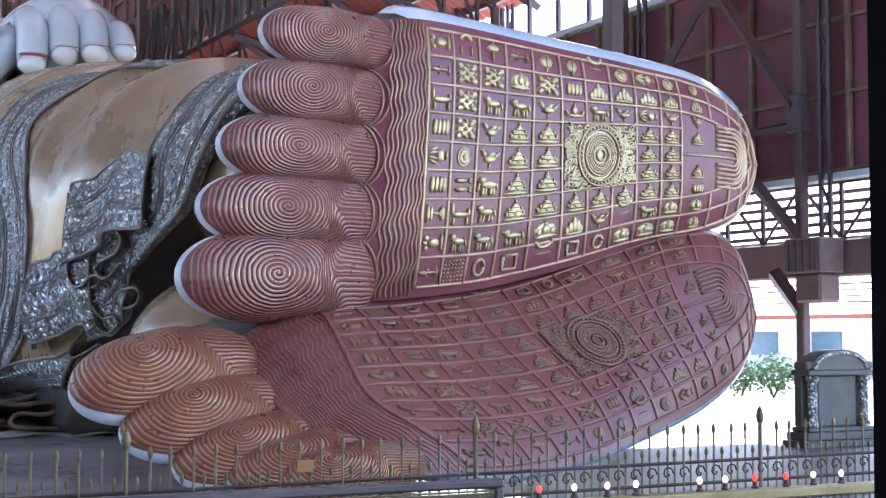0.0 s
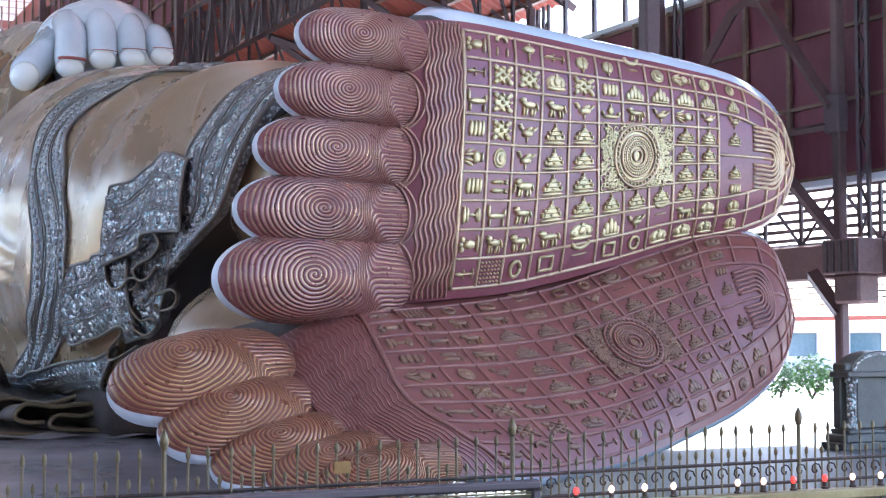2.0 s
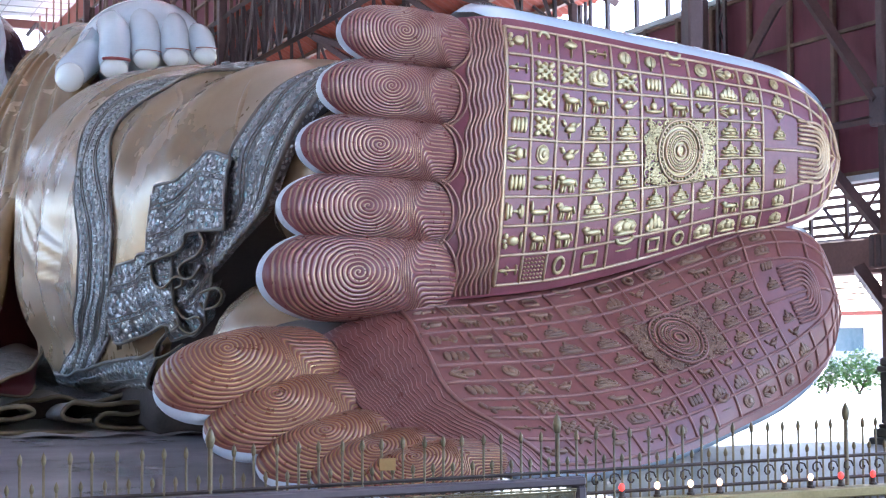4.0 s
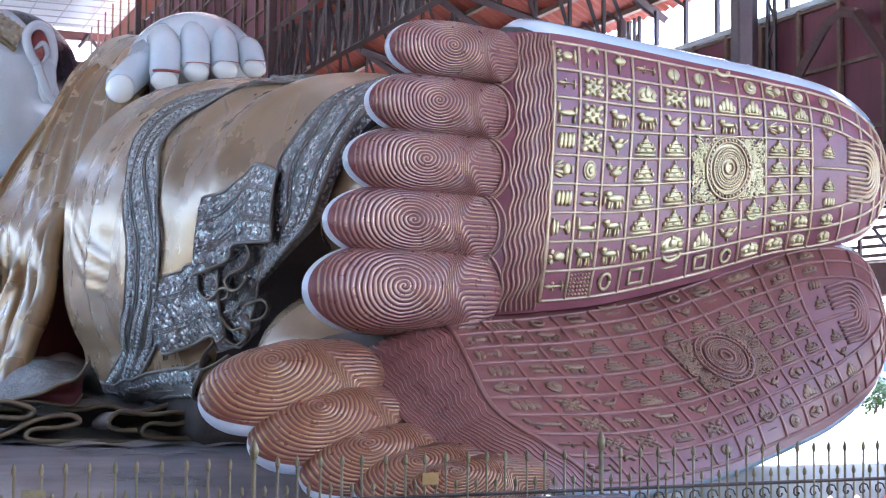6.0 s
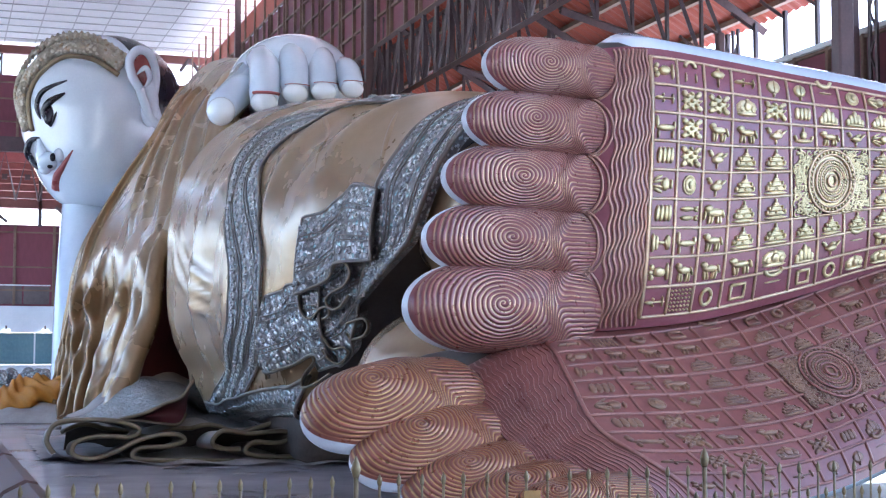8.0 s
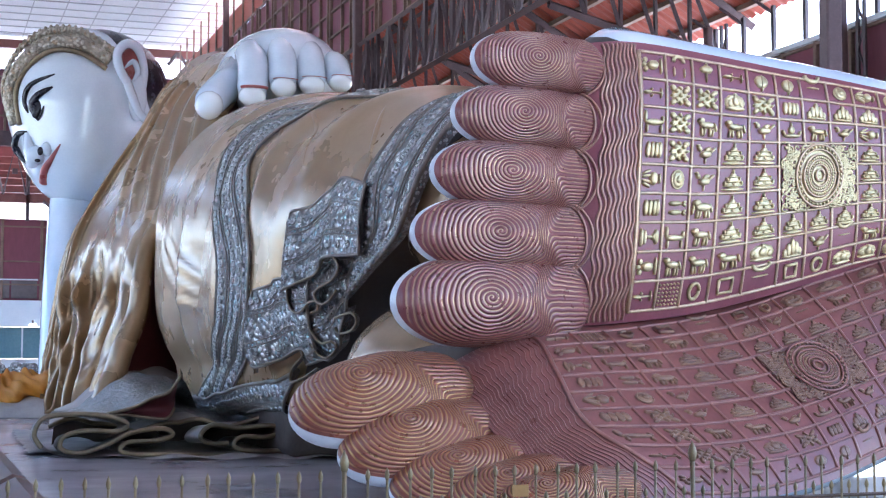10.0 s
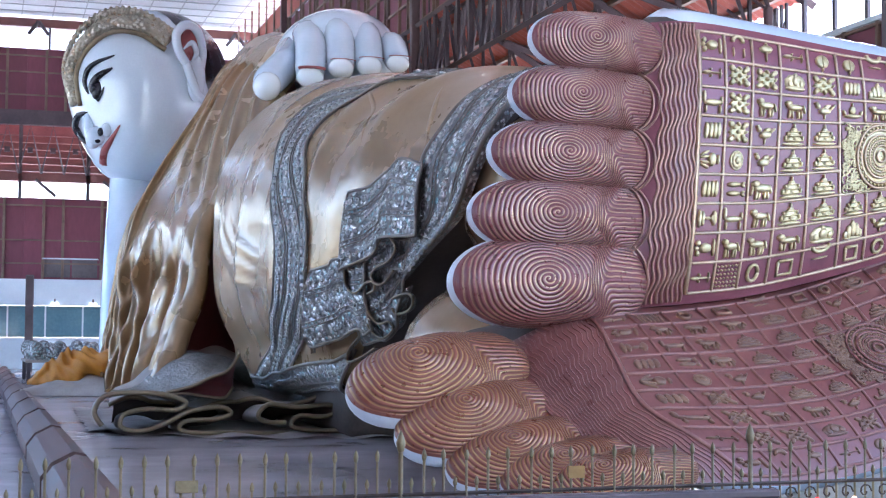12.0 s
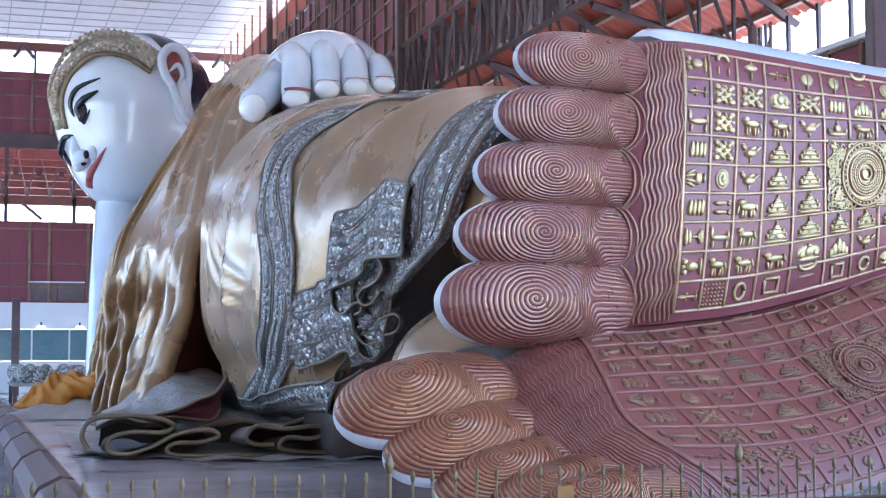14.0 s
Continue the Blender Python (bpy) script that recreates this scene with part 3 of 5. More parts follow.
def sole(b, top, bot, face, columns, seed, mirror, SOLE, GILT, RELIEF):
    """A foot's decorated sole between its two edge curves, with ridges, a medallion and small gilt reliefs, and the foot's sides behind it."""
    face = Vector(face).normalized()
    rng = random.Random(seed)

    def width(s):
        return (curve_at(top, s) - curve_at(bot, s)).length

    def lean(s, t):
        """How far the cross lines of a twisted sole slide along it, from one edge to the other."""
        if not mirror:
            return s
        for (s0, a), (s1, c) in zip(TWIST, TWIST[1:]):
            if s <= s1:
                f = smooth(s0, s1, s)
                k = [p + (q - p) * f for p, q in zip(a, c)]
                return min(max(s + 0.0555 * curve_at([(x, 0, 0) for x in k], t).x, 0.0), 1.0)
        return s

    def at(s, t, lift=0.0):
        s = lean(s, t)
        p, q = curve_at(top, s), curve_at(bot, s)
        e = abs(2 * t - 1)
        k = min(1.0, width(s) / 2.2)
        swell = 0.30 * (1 - e ** 3.2) * k + 0.10 * smooth(0.55, 0.95, s) * k - 0.10 * math.exp(-((s - 0.45) / 0.2) ** 2) * (1 - e * e)
        dive = (0.38 if mirror else 0.27) * (1 - smooth(0.0, 0.11, s))
        return p.lerp(q, t) + face * (swell + lift - dive)

    def axes(s, t):
        o = at(s, t)
        u, v = at(min(s + 0.01, 0.999), t) - at(max(s - 0.01, 0), t), at(s, min(t + 0.02, 1)) - at(s, max(t - 0.02, 0))
        n = u.cross(v).normalized()
        if n.dot(face) < 0:
            n = -n
        return o, u.normalized(), v.normalized(), n

    sheet(b, lambda u, v: at(u, v), 120, 60, SOLE)
    # sides of the foot, white enamel, painted dark by the toes and gold at the heel
    ring = [(i / 50, 0.0) for i in range(51)] + [(1 - i / 50, 1.0) for i in range(51)] + [(0.0, 1 - i / 20) for i in range(1, 21)]
    mid = at(0.5, 0.5)
    back = Vector((0, 1, 0))

    def side(u, v):
        s, t = ring[round(v * 121)]
        p = at(s, t)
        out = p - mid
        out.y = 0
        d = (0.0, 0.12, 0.45, 1.2, 3.2)[round(u * 4)]
        g = (0.0, 0.07, 0.125, 0.11, -0.15)[round(u * 4)] * smooth(0.02, 0.2, s) * (0.15 if t > 0.5 and s < 0.8 and not mirror else 1.0) * (1 - 0.5 * smooth(0.6, 0.9, s))
        if not mirror and t < 0.5:
            g *= 1.5
        return p + back * d + out * g

    # upper heel's gold: its sunlit rim painted in, along with gilding
    sheet(b, side, 4, 121, lambda u, v: SOLE if v > 101.5 / 121 else RELIEF if not mirror and 45 < v * 121 < 64 and u < 0.8 else DARK_FILL if min(v, 1 - v) * 121 < 5 or 96 < v * 121 < 102 else SOLE if (56 < v * 121 < 102 if not mirror else v * 121 < 40) else SKIN)
    # wavy ridges between toes and grid
    g0 = columns[0]
    count, amp, lead, thin, mat = (19, 0.0016, 0.06, 0.011, RIDGE) if mirror else (9, 0.0026, 0.50, 0.022, COPPER)
    for k in range(count):
        s0 = g0 * (lead + (0.95 - lead) * k / (count - 1))
        tube(b, [at(s0 + amp * math.sin(i * 0.62 + k * 0.4) + 0.7 * amp * math.sin(i * 0.25 + k * 0.2), 0.01 + 0.98 * i / 90, 0.004) for i in range(91)], thin, mat, 5)
    rows = [0.035 + 0.93 * k / 9 for k in range(10)]
    if mirror:
        rows = [1 - r for r in rows]
    s_bend = columns[-1]
    w_bend = width(s_bend)

    def row_t(k, s):
        if s <= s_bend:
            return rows[k]
        t0 = rows[k]
        inset = min(t0, 1 - t0) * w_bend
        t = min(0.5, inset / max(width(s), 1e-4))
        return t if t0 < 0.5 else 1 - t

    def bar(pts, r=0.022):
        tube(b, pts, r, GILT, 5)

    for k in range(10):
        end = 0.995 if k in (0, 1, 2, 7, 8, 9) else s_bend + 0.0
        n = 90
        path = []
        for i in range(n + 1):
            s = g0 + (end - g0) * i / n
            t = row_t(k, s)
            path.append(at(s, t, 0.006))
            if s > s_bend and abs(t - 0.5) < 1e-6:
                break
        bar(path)
    for j, s in enumerate(columns):
        if 5 < j < 8:
            bar([at(s, rows[0] + (rows[3] - rows[0]) * i / 14, 0.006) for i in range(15)])
            bar([at(s, rows[6] + (rows[9] - rows[6]) * i / 14, 0.006) for i in range(15)])
        else:
            bar([at(s, rows[0] + (rows[9] - rows[0]) * i / 40, 0.006) for i in range(41)], 0.034 if j == 0 else 0.022)
    for s in (s_bend + 0.07, s_bend + 0.13, s_bend + 0.18, s_bend + 0.22):
        for ka, kb in ((0, 2), (9, 7)):
            bar([at(s, row_t(ka, s) + (row_t(kb, s) - row_t(ka, s)) * i / 8, 0.006) for i in range(9)])
    # nested arches on the heel
    sa = s_bend + (0.095 if mirror else 0.14)
    per_s = (at(sa + 0.01, 0.5) - at(sa - 0.01, 0.5)).length / 0.02

    def on_heel(du, dv):
        q = min(sa + du / per_s, 0.985)
        return at(q, min(max(0.5 + dv / max(width(q), 0.3), 0.02), 0.98), 0.012)

    for k in range(6):
        ra, rb = 0.30 - 0.042 * k, 0.42 - 0.063 * k
        path = [on_heel(-0.26 * (1 - i / 5), rb) for i in range(5)]
        path += [on_heel(ra * math.sin(math.pi * i / 18), rb * math.cos(math.pi * i / 18)) for i in range(19)]
        path += [on_heel(-0.26 * (i + 1) / 5, -rb) for i in range(5)]
        bar(path, 0.024)
    bar([at(s_bend + (0.19 if mirror else 0.235) * i / 8, 0.5, 0.006) for i in range(9)])

    # reliefs
    def blob(o, u, v, n, cx, cy, rx, ry, h, rot=0.0):
        c, s_ = math.cos(rot), math.sin(rot)
        base, m = len(b.v), 9
        b.v.append(o + u * cx + v * cy + n * h)
        for lv, (rr, hh) in enumerate(((0.66, 0.93), (0.9, 0.74), (1.0, -0.2))):
            for k in range(m):
                a = 2 * math.pi * k / m
                px, py = rx * rr * math.cos(a), ry * rr * math.sin(a)
                b.v.append(o + u * (cx + px * c - py * s_) + v * (cy + px * s_ + py * c) + n * (h * hh))
        for k in range(m):
            b.face((base, base + 1 + k, base + 1 + (k + 1) % m), RELIEF)
            for lv in (0, 1):
                q = base + 1 + lv * m
                b.face((q + k, q + m + k, q + m + (k + 1) % m, q + (k + 1) % m), RELIEF)

    def hoop(o, u, v, n, cx, cy, rx, ry, r, turn=1.0, start=0.0, mat=RELIEF):
        tube(b, [o + u * (cx + rx * math.cos(start + a * turn * 2 * math.pi / 16)) + v * (cy + ry * math.sin(start + a * turn * 2 * math.pi / 16)) + n * 0.012 for a in range(17)], r, mat, 5)

    def relief(kind, s, t, size, tall):
        o, u, v, n = axes(s, t)
        w, h = size, tall
        dn = v   # towards a figure's foot
        f = lambda cx, cy, rx, ry, hh=0.05, rot=0.0: blob(o, u, dn, n, cx * w, cy * h, rx * w, ry * h, hh * (0.6 if mirror else 0.9), rot)
        if kind == "pagoda":
            f(0, 0.8, 0.88, 0.16, 0.05), f(0, 0.42, 0.6, 0.34, 0.045), f(0, 0.52, 0.78, 0.1, 0.065), f(0, 0.05, 0.44, 0.34, 0.05), f(0, 0.14, 0.62, 0.09, 0.065)
            f(0, -0.24, 0.42, 0.09, 0.06), f(0, -0.36, 0.22, 0.26, 0.05), f(0, -0.7, 0.08, 0.26, 0.05)
            f(-0.62, 0.3, 0.1, 0.24, 0.05), f(0.62, 0.3, 0.1, 0.24, 0.05), f(-0.46, -0.08, 0.08, 0.2, 0.05), f(0.46, -0.08, 0.08, 0.2, 0.05), f(0, 0.4, 0.16, 0.2, 0.075)
        elif kind in ("horse", "elephant", "lion"):
            big = 1.25 if kind == "elephant" else 1.0
            f(0, -0.05, 0.55 * big, 0.3 * big, 0.075), f(-0.5, -0.4, 0.26 * big, 0.26 * big, 0.07), f(-0.4, -0.2, 0.2, 0.3, 0.06)
            for x in (-0.42, -0.2, 0.25, 0.48):
                f(x, 0.5, 0.09 * big, 0.4, 0.05, 0.2 * rng.uniform(-1, 1))
            f(0.7, 0.05, 0.09, 0.4, 0.045, -0.3)
            if kind == "elephant":
                f(-0.78, 0.15, 0.1, 0.42, 0.05, 0.15)
        elif kind == "fish":
            for y in (-0.35, 0.35):
                f(-0.1, y, 0.6, 0.22, 0.06), f(0.68, y - 0.1, 0.2, 0.12, 0.04, -0.5), f(0.68, y + 0.1, 0.2, 0.12, 0.04, 0.5)
        elif kind == "flower":
            f(0, 0, 0.74, 0.7, 0.025)
            for k in range(4):
                a = k * math.pi / 2 + math.pi / 4
                f(0.82 * math.cos(a), 0.8 * math.sin(a), 0.30, 0.24, 0.05, a + rng.uniform(-0.5, 0.5))
                f(0.5 * math.cos(a), 0.48 * math.sin(a), 0.2, 0.2, 0.07)
                f(0.66 * math.cos(a + 0.785), 0.62 * math.sin(a + 0.785), 0.2, 0.12, 0.055, a + rng.uniform(-0.4, 0.4))
            f(0, 0, 0.2, 0.2, 0.075)
        elif kind == "disc":
            f(0, 0, 0.5, 0.72, 0.05), f(0, 0, 0.24, 0.36, 0.075), hoop(o, u, dn, n, 0, 0, 0.5 * w, 0.72 * h, 0.014)
        elif kind == "leafdisc":
            f(0, -0.05, 0.55, 0.68, 0.045), f(0, 0.0, 0.06, 0.75, 0.06), f(0, 0.75, 0.08, 0.2, 0.04)
        elif kind == "umbrella":
            f(0, -0.35, 0.55, 0.35, 0.06), f(0, -0.75, 0.1, 0.2, 0.05), f(0, 0.3, 0.06, 0.55, 0.045)
        elif kind == "arch":
            hoop(o, u, dn, n, 0, -0.1, 0.42 * w, 0.5 * h, 0.028, 0.5, math.pi), f(-0.42, 0.3, 0.07, 0.45, 0.04), f(0.42, 0.3, 0.07, 0.45, 0.04)
        elif kind == "vase":
            f(0.1, 0, 0.34, 0.55, 0.07), f(0.62, 0, 0.1, 0.4, 0.05)
            for k in (-0.5, -0.2, 0.2, 0.5):
                f(-0.5, k, 0.42, 0.13, 0.05, k * 0.9)
        elif kind == "spear":
            f(-0.55, 0, 0.36, 0.14, 0.06), f(0.1, 0, 0.75, 0.055, 0.045), f(0.6, 0, 0.06, 0.45, 0.05), f(-0.2, -0.25, 0.1, 0.12), f(-0.2, 0.25, 0.1, 0.12)
        elif kind == "couch":
            f(0, 0.1, 0.8, 0.26, 0.06), f(-0.72, -0.35, 0.14, 0.5, 0.05), f(0.72, -0.1, 0.12, 0.35, 0.05), f(-0.6, 0.6, 0.1, 0.35), f(0.6, 0.6, 0.1, 0.35)
        elif kind == "boat":
            f(0, 0.45, 0.8, 0.2, 0.06), f(-0.72, 0.15, 0.12, 0.3, 0.05, -0.4), f(0.72, 0.15, 0.12, 0.3, 0.05, 0.4), f(0, -0.1, 0.28, 0.42, 0.05), f(0, -0.6, 0.08, 0.3, 0.04)
        elif kind == "bird":
            f(0, 0.1, 0.45, 0.33, 0.07), f(-0.5, -0.35, 0.16, 0.28, 0.05, -0.5), f(-0.62, -0.58, 0.15, 0.13), f(0.55, -0.25, 0.34, 0.14, 0.05, -0.7), f(0, 0.6, 0.07, 0.28, 0.035), f(0.15, -0.3, 0.3, 0.2, 0.05, -0.4)
        elif kind == "hill":
            f(0, -0.05, 0.22, 0.85, 0.05), f(-0.32, 0.2, 0.22, 0.66, 0.045), f(0.32, 0.15, 0.22, 0.7, 0.045), f(-0.6, 0.45, 0.18, 0.42, 0.04), f(0.6, 0.45, 0.18, 0.42, 0.04), f(0, 0.82, 0.85, 0.12, 0.04)
        elif kind == "drape":
            for x in (-0.45, -0.1, 0.25, 0.55):
                f(x, 0, 0.2, 0.68, 0.05, 0.06)
        elif kind == "throne":
            f(0, 0, 0.5, 0.4, 0.07), f(0.7, 0, 0.12, 0.72, 0.05), f(-0.62, -0.4, 0.2, 0.24), f(-0.62, 0.4, 0.2, 0.24), f(-0.75, 0, 0.2, 0.18)
        elif kind == "stand":
            f(-0.7, 0, 0.15, 0.75, 0.06), f(-0.4, 0, 0.16, 0.6, 0.05), f(0.0, 0, 0.3, 0.14, 0.05), f(0.55, 0, 0.22, 0.62, 0.055), f(0.35, 0, 0.14, 0.3, 0.05)
        elif kind == "dots":
            for i in range(6):
                for j in range(6):
                    f(-0.8 + 0.32 * i, -0.8 + 0.32 * j, 0.09, 0.09, 0.035)
        elif kind == "ring":
            hoop(o, u, dn, n, 0, 0, 0.4 * w, 0.66 * h, 0.026)
        elif kind == "square":
            tube(b, [o + u * (x * w) + dn * (y * h) + n * 0.012 for x, y in ((-0.45, -0.6), (0.45, -0.6), (0.45, 0.6), (-0.45, 0.6), (-0.45, -0.6))], 0.026, RELIEF, 5)
        elif kind == "crescent":
            hoop(o, u, dn, n, 0, -0.2, 0.55 * w, 0.6 * h, 0.03, 0.5, 0.0), f(0, -0.2, 0.55, 0.07, 0.04)
        elif kind == "block":
            f(0, 0, 0.85, 0.8, 0.035), f(0, 0.55, 0.8, 0.2, 0.055), f(0, -0.1, 0.3, 0.5, 0.07), f(-0.45, 0.1, 0.2, 0.36, 0.055), f(0.45, 0.1, 0.2, 0.36, 0.055), f(0, -0.62, 0.16, 0.22, 0.05)

    table = [
        "throne arch umbrella spear leafdisc leafdisc crescent disc vase disc disc",
        "spear flower flower block flower drape hill hill hill hill hill",
        "couch flower horse lion bird boat lion bird vase bird bird",
        "drape flower bird pagoda pagoda - - - pagoda pagoda pagoda",
        "vase disc bird pagoda pagoda - - - pagoda pagoda -",
        "drape fish elephant pagoda pagoda - - - pagoda pagoda pagoda",
        "stand couch horse pagoda pagoda pagoda pagoda pagoda pagoda pagoda drape",
        "throne lion horse lion block hill bird crescent lion block block",
        "spear dots ring square crescent square ring block block block block",
    ]
    for r, line in enumerate(table):
        for c, kind in enumerate(line.split()):
            if kind == "-":
                continue
            s = (columns[c] + columns[c + 1]) / 2 if c + 1 < len(columns) else columns[-1] + 0.035
            t = (rows[r] + rows[r + 1]) / 2
            cell = (at(columns[min(c + 1, len(columns) - 1)], t) - at(columns[min(c, len(columns) - 2)], t)).length
            k = 0.38 if mirror else 0.45
            relief(kind, s, t, cell * k * (0.8 if c == 10 else 1), width(s) * 0.93 / 9 * k)
    # medallion: carved panel and beaded rings
    sm0, sm1, tm0, tm1 = columns[5], columns[8], rows[3], rows[6]
    sheet(b, lambda u, v: at(sm0 + (sm1 - sm0) * (0.03 + 0.94 * u), tm0 + (tm1 - tm0) * (0.03 + 0.94 * v), 0.02), 24, 20, SOLE)
    scroll = random.Random(seed + 5)
    for i in range(430):
        u, v = scroll.random(), scroll.random()
        rad = math.hypot((u - 0.5) / 0.30, (v - 0.5) / 0.47)
        if rad < 1.05:
            continue
        o, uu, vv, n = axes(sm0 + (sm1 - sm0) * (0.05 + 0.9 * u), tm0 + (tm1 - tm0) * (0.05 + 0.9 * v))
        o = o + n * 0.02
        a0, rr = scroll.random() * 6.28, scroll.uniform(0.035, 0.07)
        tube(b, [o + uu * (rr * (1 - 0.09 * k) * math.cos(a0 + k * 0.75)) + vv * (rr * (1 - 0.09 * k) * math.sin(a0 + k * 0.75)) + n * 0.01 for k in range(9)], 0.014, RELIEF, 4)
    cs, ct = (sm0 + sm1) / 2, (tm0 + tm1) / 2
    o, uu, vv, n = axes(cs, ct)
    ru, rv = (at(sm1, ct) - at(sm0, ct)).length * 0.29, (at(cs, tm1) - at(cs, tm0)).length * 0.475
    pt = lambda a, k, lift: at(cs + (sm1 - sm0) * 0.29 * k * math.cos(a), ct + (tm1 - tm0) * 0.475 * k * math.sin(a), lift)
    sheet(b, lambda u, v: pt(2 * math.pi * v, 1 - u * 0.98, 0.03 + 0.03 * u), 8, 40, RELIEF, wrap=True)
    for k, r in ((1.0, 0.02), (0.84, 0.016), (0.68, 0.018), (0.5, 0.014), (0.34, 0.016), (0.18, 0.02)):
        tube(b, [pt(2 * math.pi * i / 48, k, 0.05 + 0.03 * (1 - k)) for i in range(49)], r, GILT, 5)
    for k, cnt in ((0.92, 36), (0.59, 40), (0.42, 30)):
        for i in range(cnt):
            p0 = pt(2 * math.pi * i / cnt, k, 0.055)
            blob(p0, uu, vv, n, 0, 0, ru * 0.05, rv * 0.05, 0.02)
    return at


def toe(b, tip, neck, face, rad, thick, centre, paint, white=0.24):
    """A toe: padded front with whorls, white enamel behind."""
    tip, neck, face = Vector(tip), Vector(neck), Vector(face).normalized()
    ax = (neck - tip)
    length = ax.length
    ax.normalize()
    nrm = (face - ax * face.dot(ax)).normalized()
    across = ax.cross(nrm)

    def prof(p):
        if p < 0.42:
            return max(0.0, 1 - (1 - p / 0.42) ** 2.3) ** 0.5
        end = math.sqrt(max(0.04, 1 - (max(0.0, p - 0.86) / 0.205) ** 2))
        return (1.0 - 0.09 * smooth(0.5, 0.86, p)) * end

    def fn(u, v):
        p = u ** 1.25 * 1.06
        a = 2 * math.pi * v
        r = prof(p)
        ca, sa = math.cos(a), math.sin(a)
        push = thick * r * ca * (1.0 if ca > 0 else 0.8) * (1 - 0.5 * smooth(0.6, 0.98, p) * (ca > 0))
        return tip + ax * (p * length) + across * (rad * r * sa) + nrm * push

    def edge(u, v):
        p = u ** 1.25 * 1.06
        return prof(p) * math.cos(2 * math.pi * v) - white + 0.40 * smooth(0.08, 0.6, p) + 1.5 * smooth(0.72, 0.86, p)

    def uvfn(u, v):
        p = u ** 1.25 * 1.06
        a = v if v < 0.5 else v - 1
        return ((p - centre) * 1.75, a * 2.5 * prof(p))

    sheet(b, fn, 44, 64, paint, wrap=False, uvfn=uvfn, edge=edge)


UP_TOP = [(7.85, 17.5, 5.94), (8.72, 17.5, 5.96), (9.72, 17.5, 5.87), (10.77, 17.5, 5.75), (11.97, 17.5, 5.62), (13.02, 17.5, 5.44), (13.68, 17.5, 5.04), (13.98, 17.5, 4.36)]
UP_BOT = [(7.5, 17.5, 2.28), (8.52, 17.5, 2.37), (9.46, 17.5, 2.49), (10.76, 17.5, 2.79), (11.94, 17.5, 3.12), (13.0, 17.5, 3.33), (13.66, 17.5, 3.65), (13.98, 17.5, 4.28)]
LOW_TOP = [(5.75, 17.3, 1.93), (7.12, 17.4, 2.2), (8.4, 17.5, 2.31), (9.94, 17.6, 2.55), (11.55, 17.6, 3.04), (12.61, 17.5, 3.3), (13.41, 17.4, 3.12), (13.72, 17.2, 2.15)]
LOW_BOT = [(6.5, 15.25, 0.5), (8.3, 15.3, 0.3), (9.3, 15.6, 0.3), (10.3, 15.9, 0.42), (11.32, 16.25, 0.66), (12.4, 16.65, 0.95), (13.22, 16.9, 1.4), (13.72, 17.2, 2.07)]
COLS = [0.135 + 0.0555 * k for k in range(11)]
COLS_UP = [0.133 + 0.0555 * k for k in range(6)] + [0.457, 0.504, 0.551, 0.601, 0.643]
up_at = sole(st, UP_TOP, UP_BOT, (-0.12, -1, 0), COLS_UP, 3, False, SOLE, GILT, RELIEF)
sole(st, LOW_TOP, LOW_BOT, (-0.15, -0.75, 0.62), COLS, 4, True, SOLE_LOW_LIT, DULL_LINE, BRONZE)
F_UP, F_LOW = (0.05, -1, 0.05), (-0.1, -0.62, 0.78)
for tip, neck, rad, centre in (
    ((6.36, 17.45, 5.60), (8.08, 17.5, 5.60), 0.38, 0.45), ((6.10, 17.45, 4.90), (7.98, 17.5, 4.88), 0.40, 0.45),
    ((5.83, 17.45, 4.18), (7.90, 17.5, 4.16), 0.43, 0.45), ((5.58, 17.45, 3.42), (7.83, 17.5, 3.42), 0.46, 0.45), ((5.34, 17.45, 2.58), (7.80, 17.5, 2.62), 0.56, 0.45)):
    toe(st, tip, neck, F_UP, rad, rad * 0.95, centre, WHORL)
for tip, neck, rad, centre in (
    ((4.0, 16.9, 1.14), (6.08, 17.2, 1.52), 0.57, 0.40), ((4.46, 16.5, 0.70), (6.5, 16.8, 1.02), 0.50, 0.40),
    ((4.93, 16.1, 0.36), (6.9, 16.3, 0.66), 0.43, 0.40), ((5.42, 15.7, 0.24), (7.25, 15.9, 0.48), 0.39, 0.40), ((5.86, 15.35, 0.22), (7.5, 15.5, 0.36), 0.35, 0.36)):
    toe(st, Vector(tip) + 0.05 * Vector(F_LOW), Vector(neck) + 0.22 * Vector(F_LOW), F_LOW, rad, rad * 0.85, centre, WHORL_LOW, 0.12)

# contour ridges on the sole round the ends of the upper toes
for nx, nz, rad in ((8.08, 5.60, 0.38), (7.98, 4.88, 0.40), (7.90, 4.16, 0.43), (7.83, 3.42, 0.46), (7.80, 2.62, 0.56)):
    for d in (0.0, 0.07):
        path = []
        for i in range(25):
            a = radians(-82 + 164 * i / 24)
            x, z = nx - 0.12 + (0.24 + d) * math.cos(a), nz + (rad * 0.86 + 0.5 * d) * math.sin(a)
            t = min(max((5.95 - z) / 3.65, 0.01), 0.99)
            path.append(up_at(max((x - 7.85 + 0.35 * t) / 0.95 / 7, 0.004), t, 0.006))
        tube(st, path, 0.02, COPPER, 5)
for x, z in ((7.82, 5.25), (7.76, 4.53), (7.70, 3.79), (7.62, 3.02)):
    ball(st, (x - 0.06, 17.8, z), (0.36, 0.19, 0.24), SOLE, 12, 16)

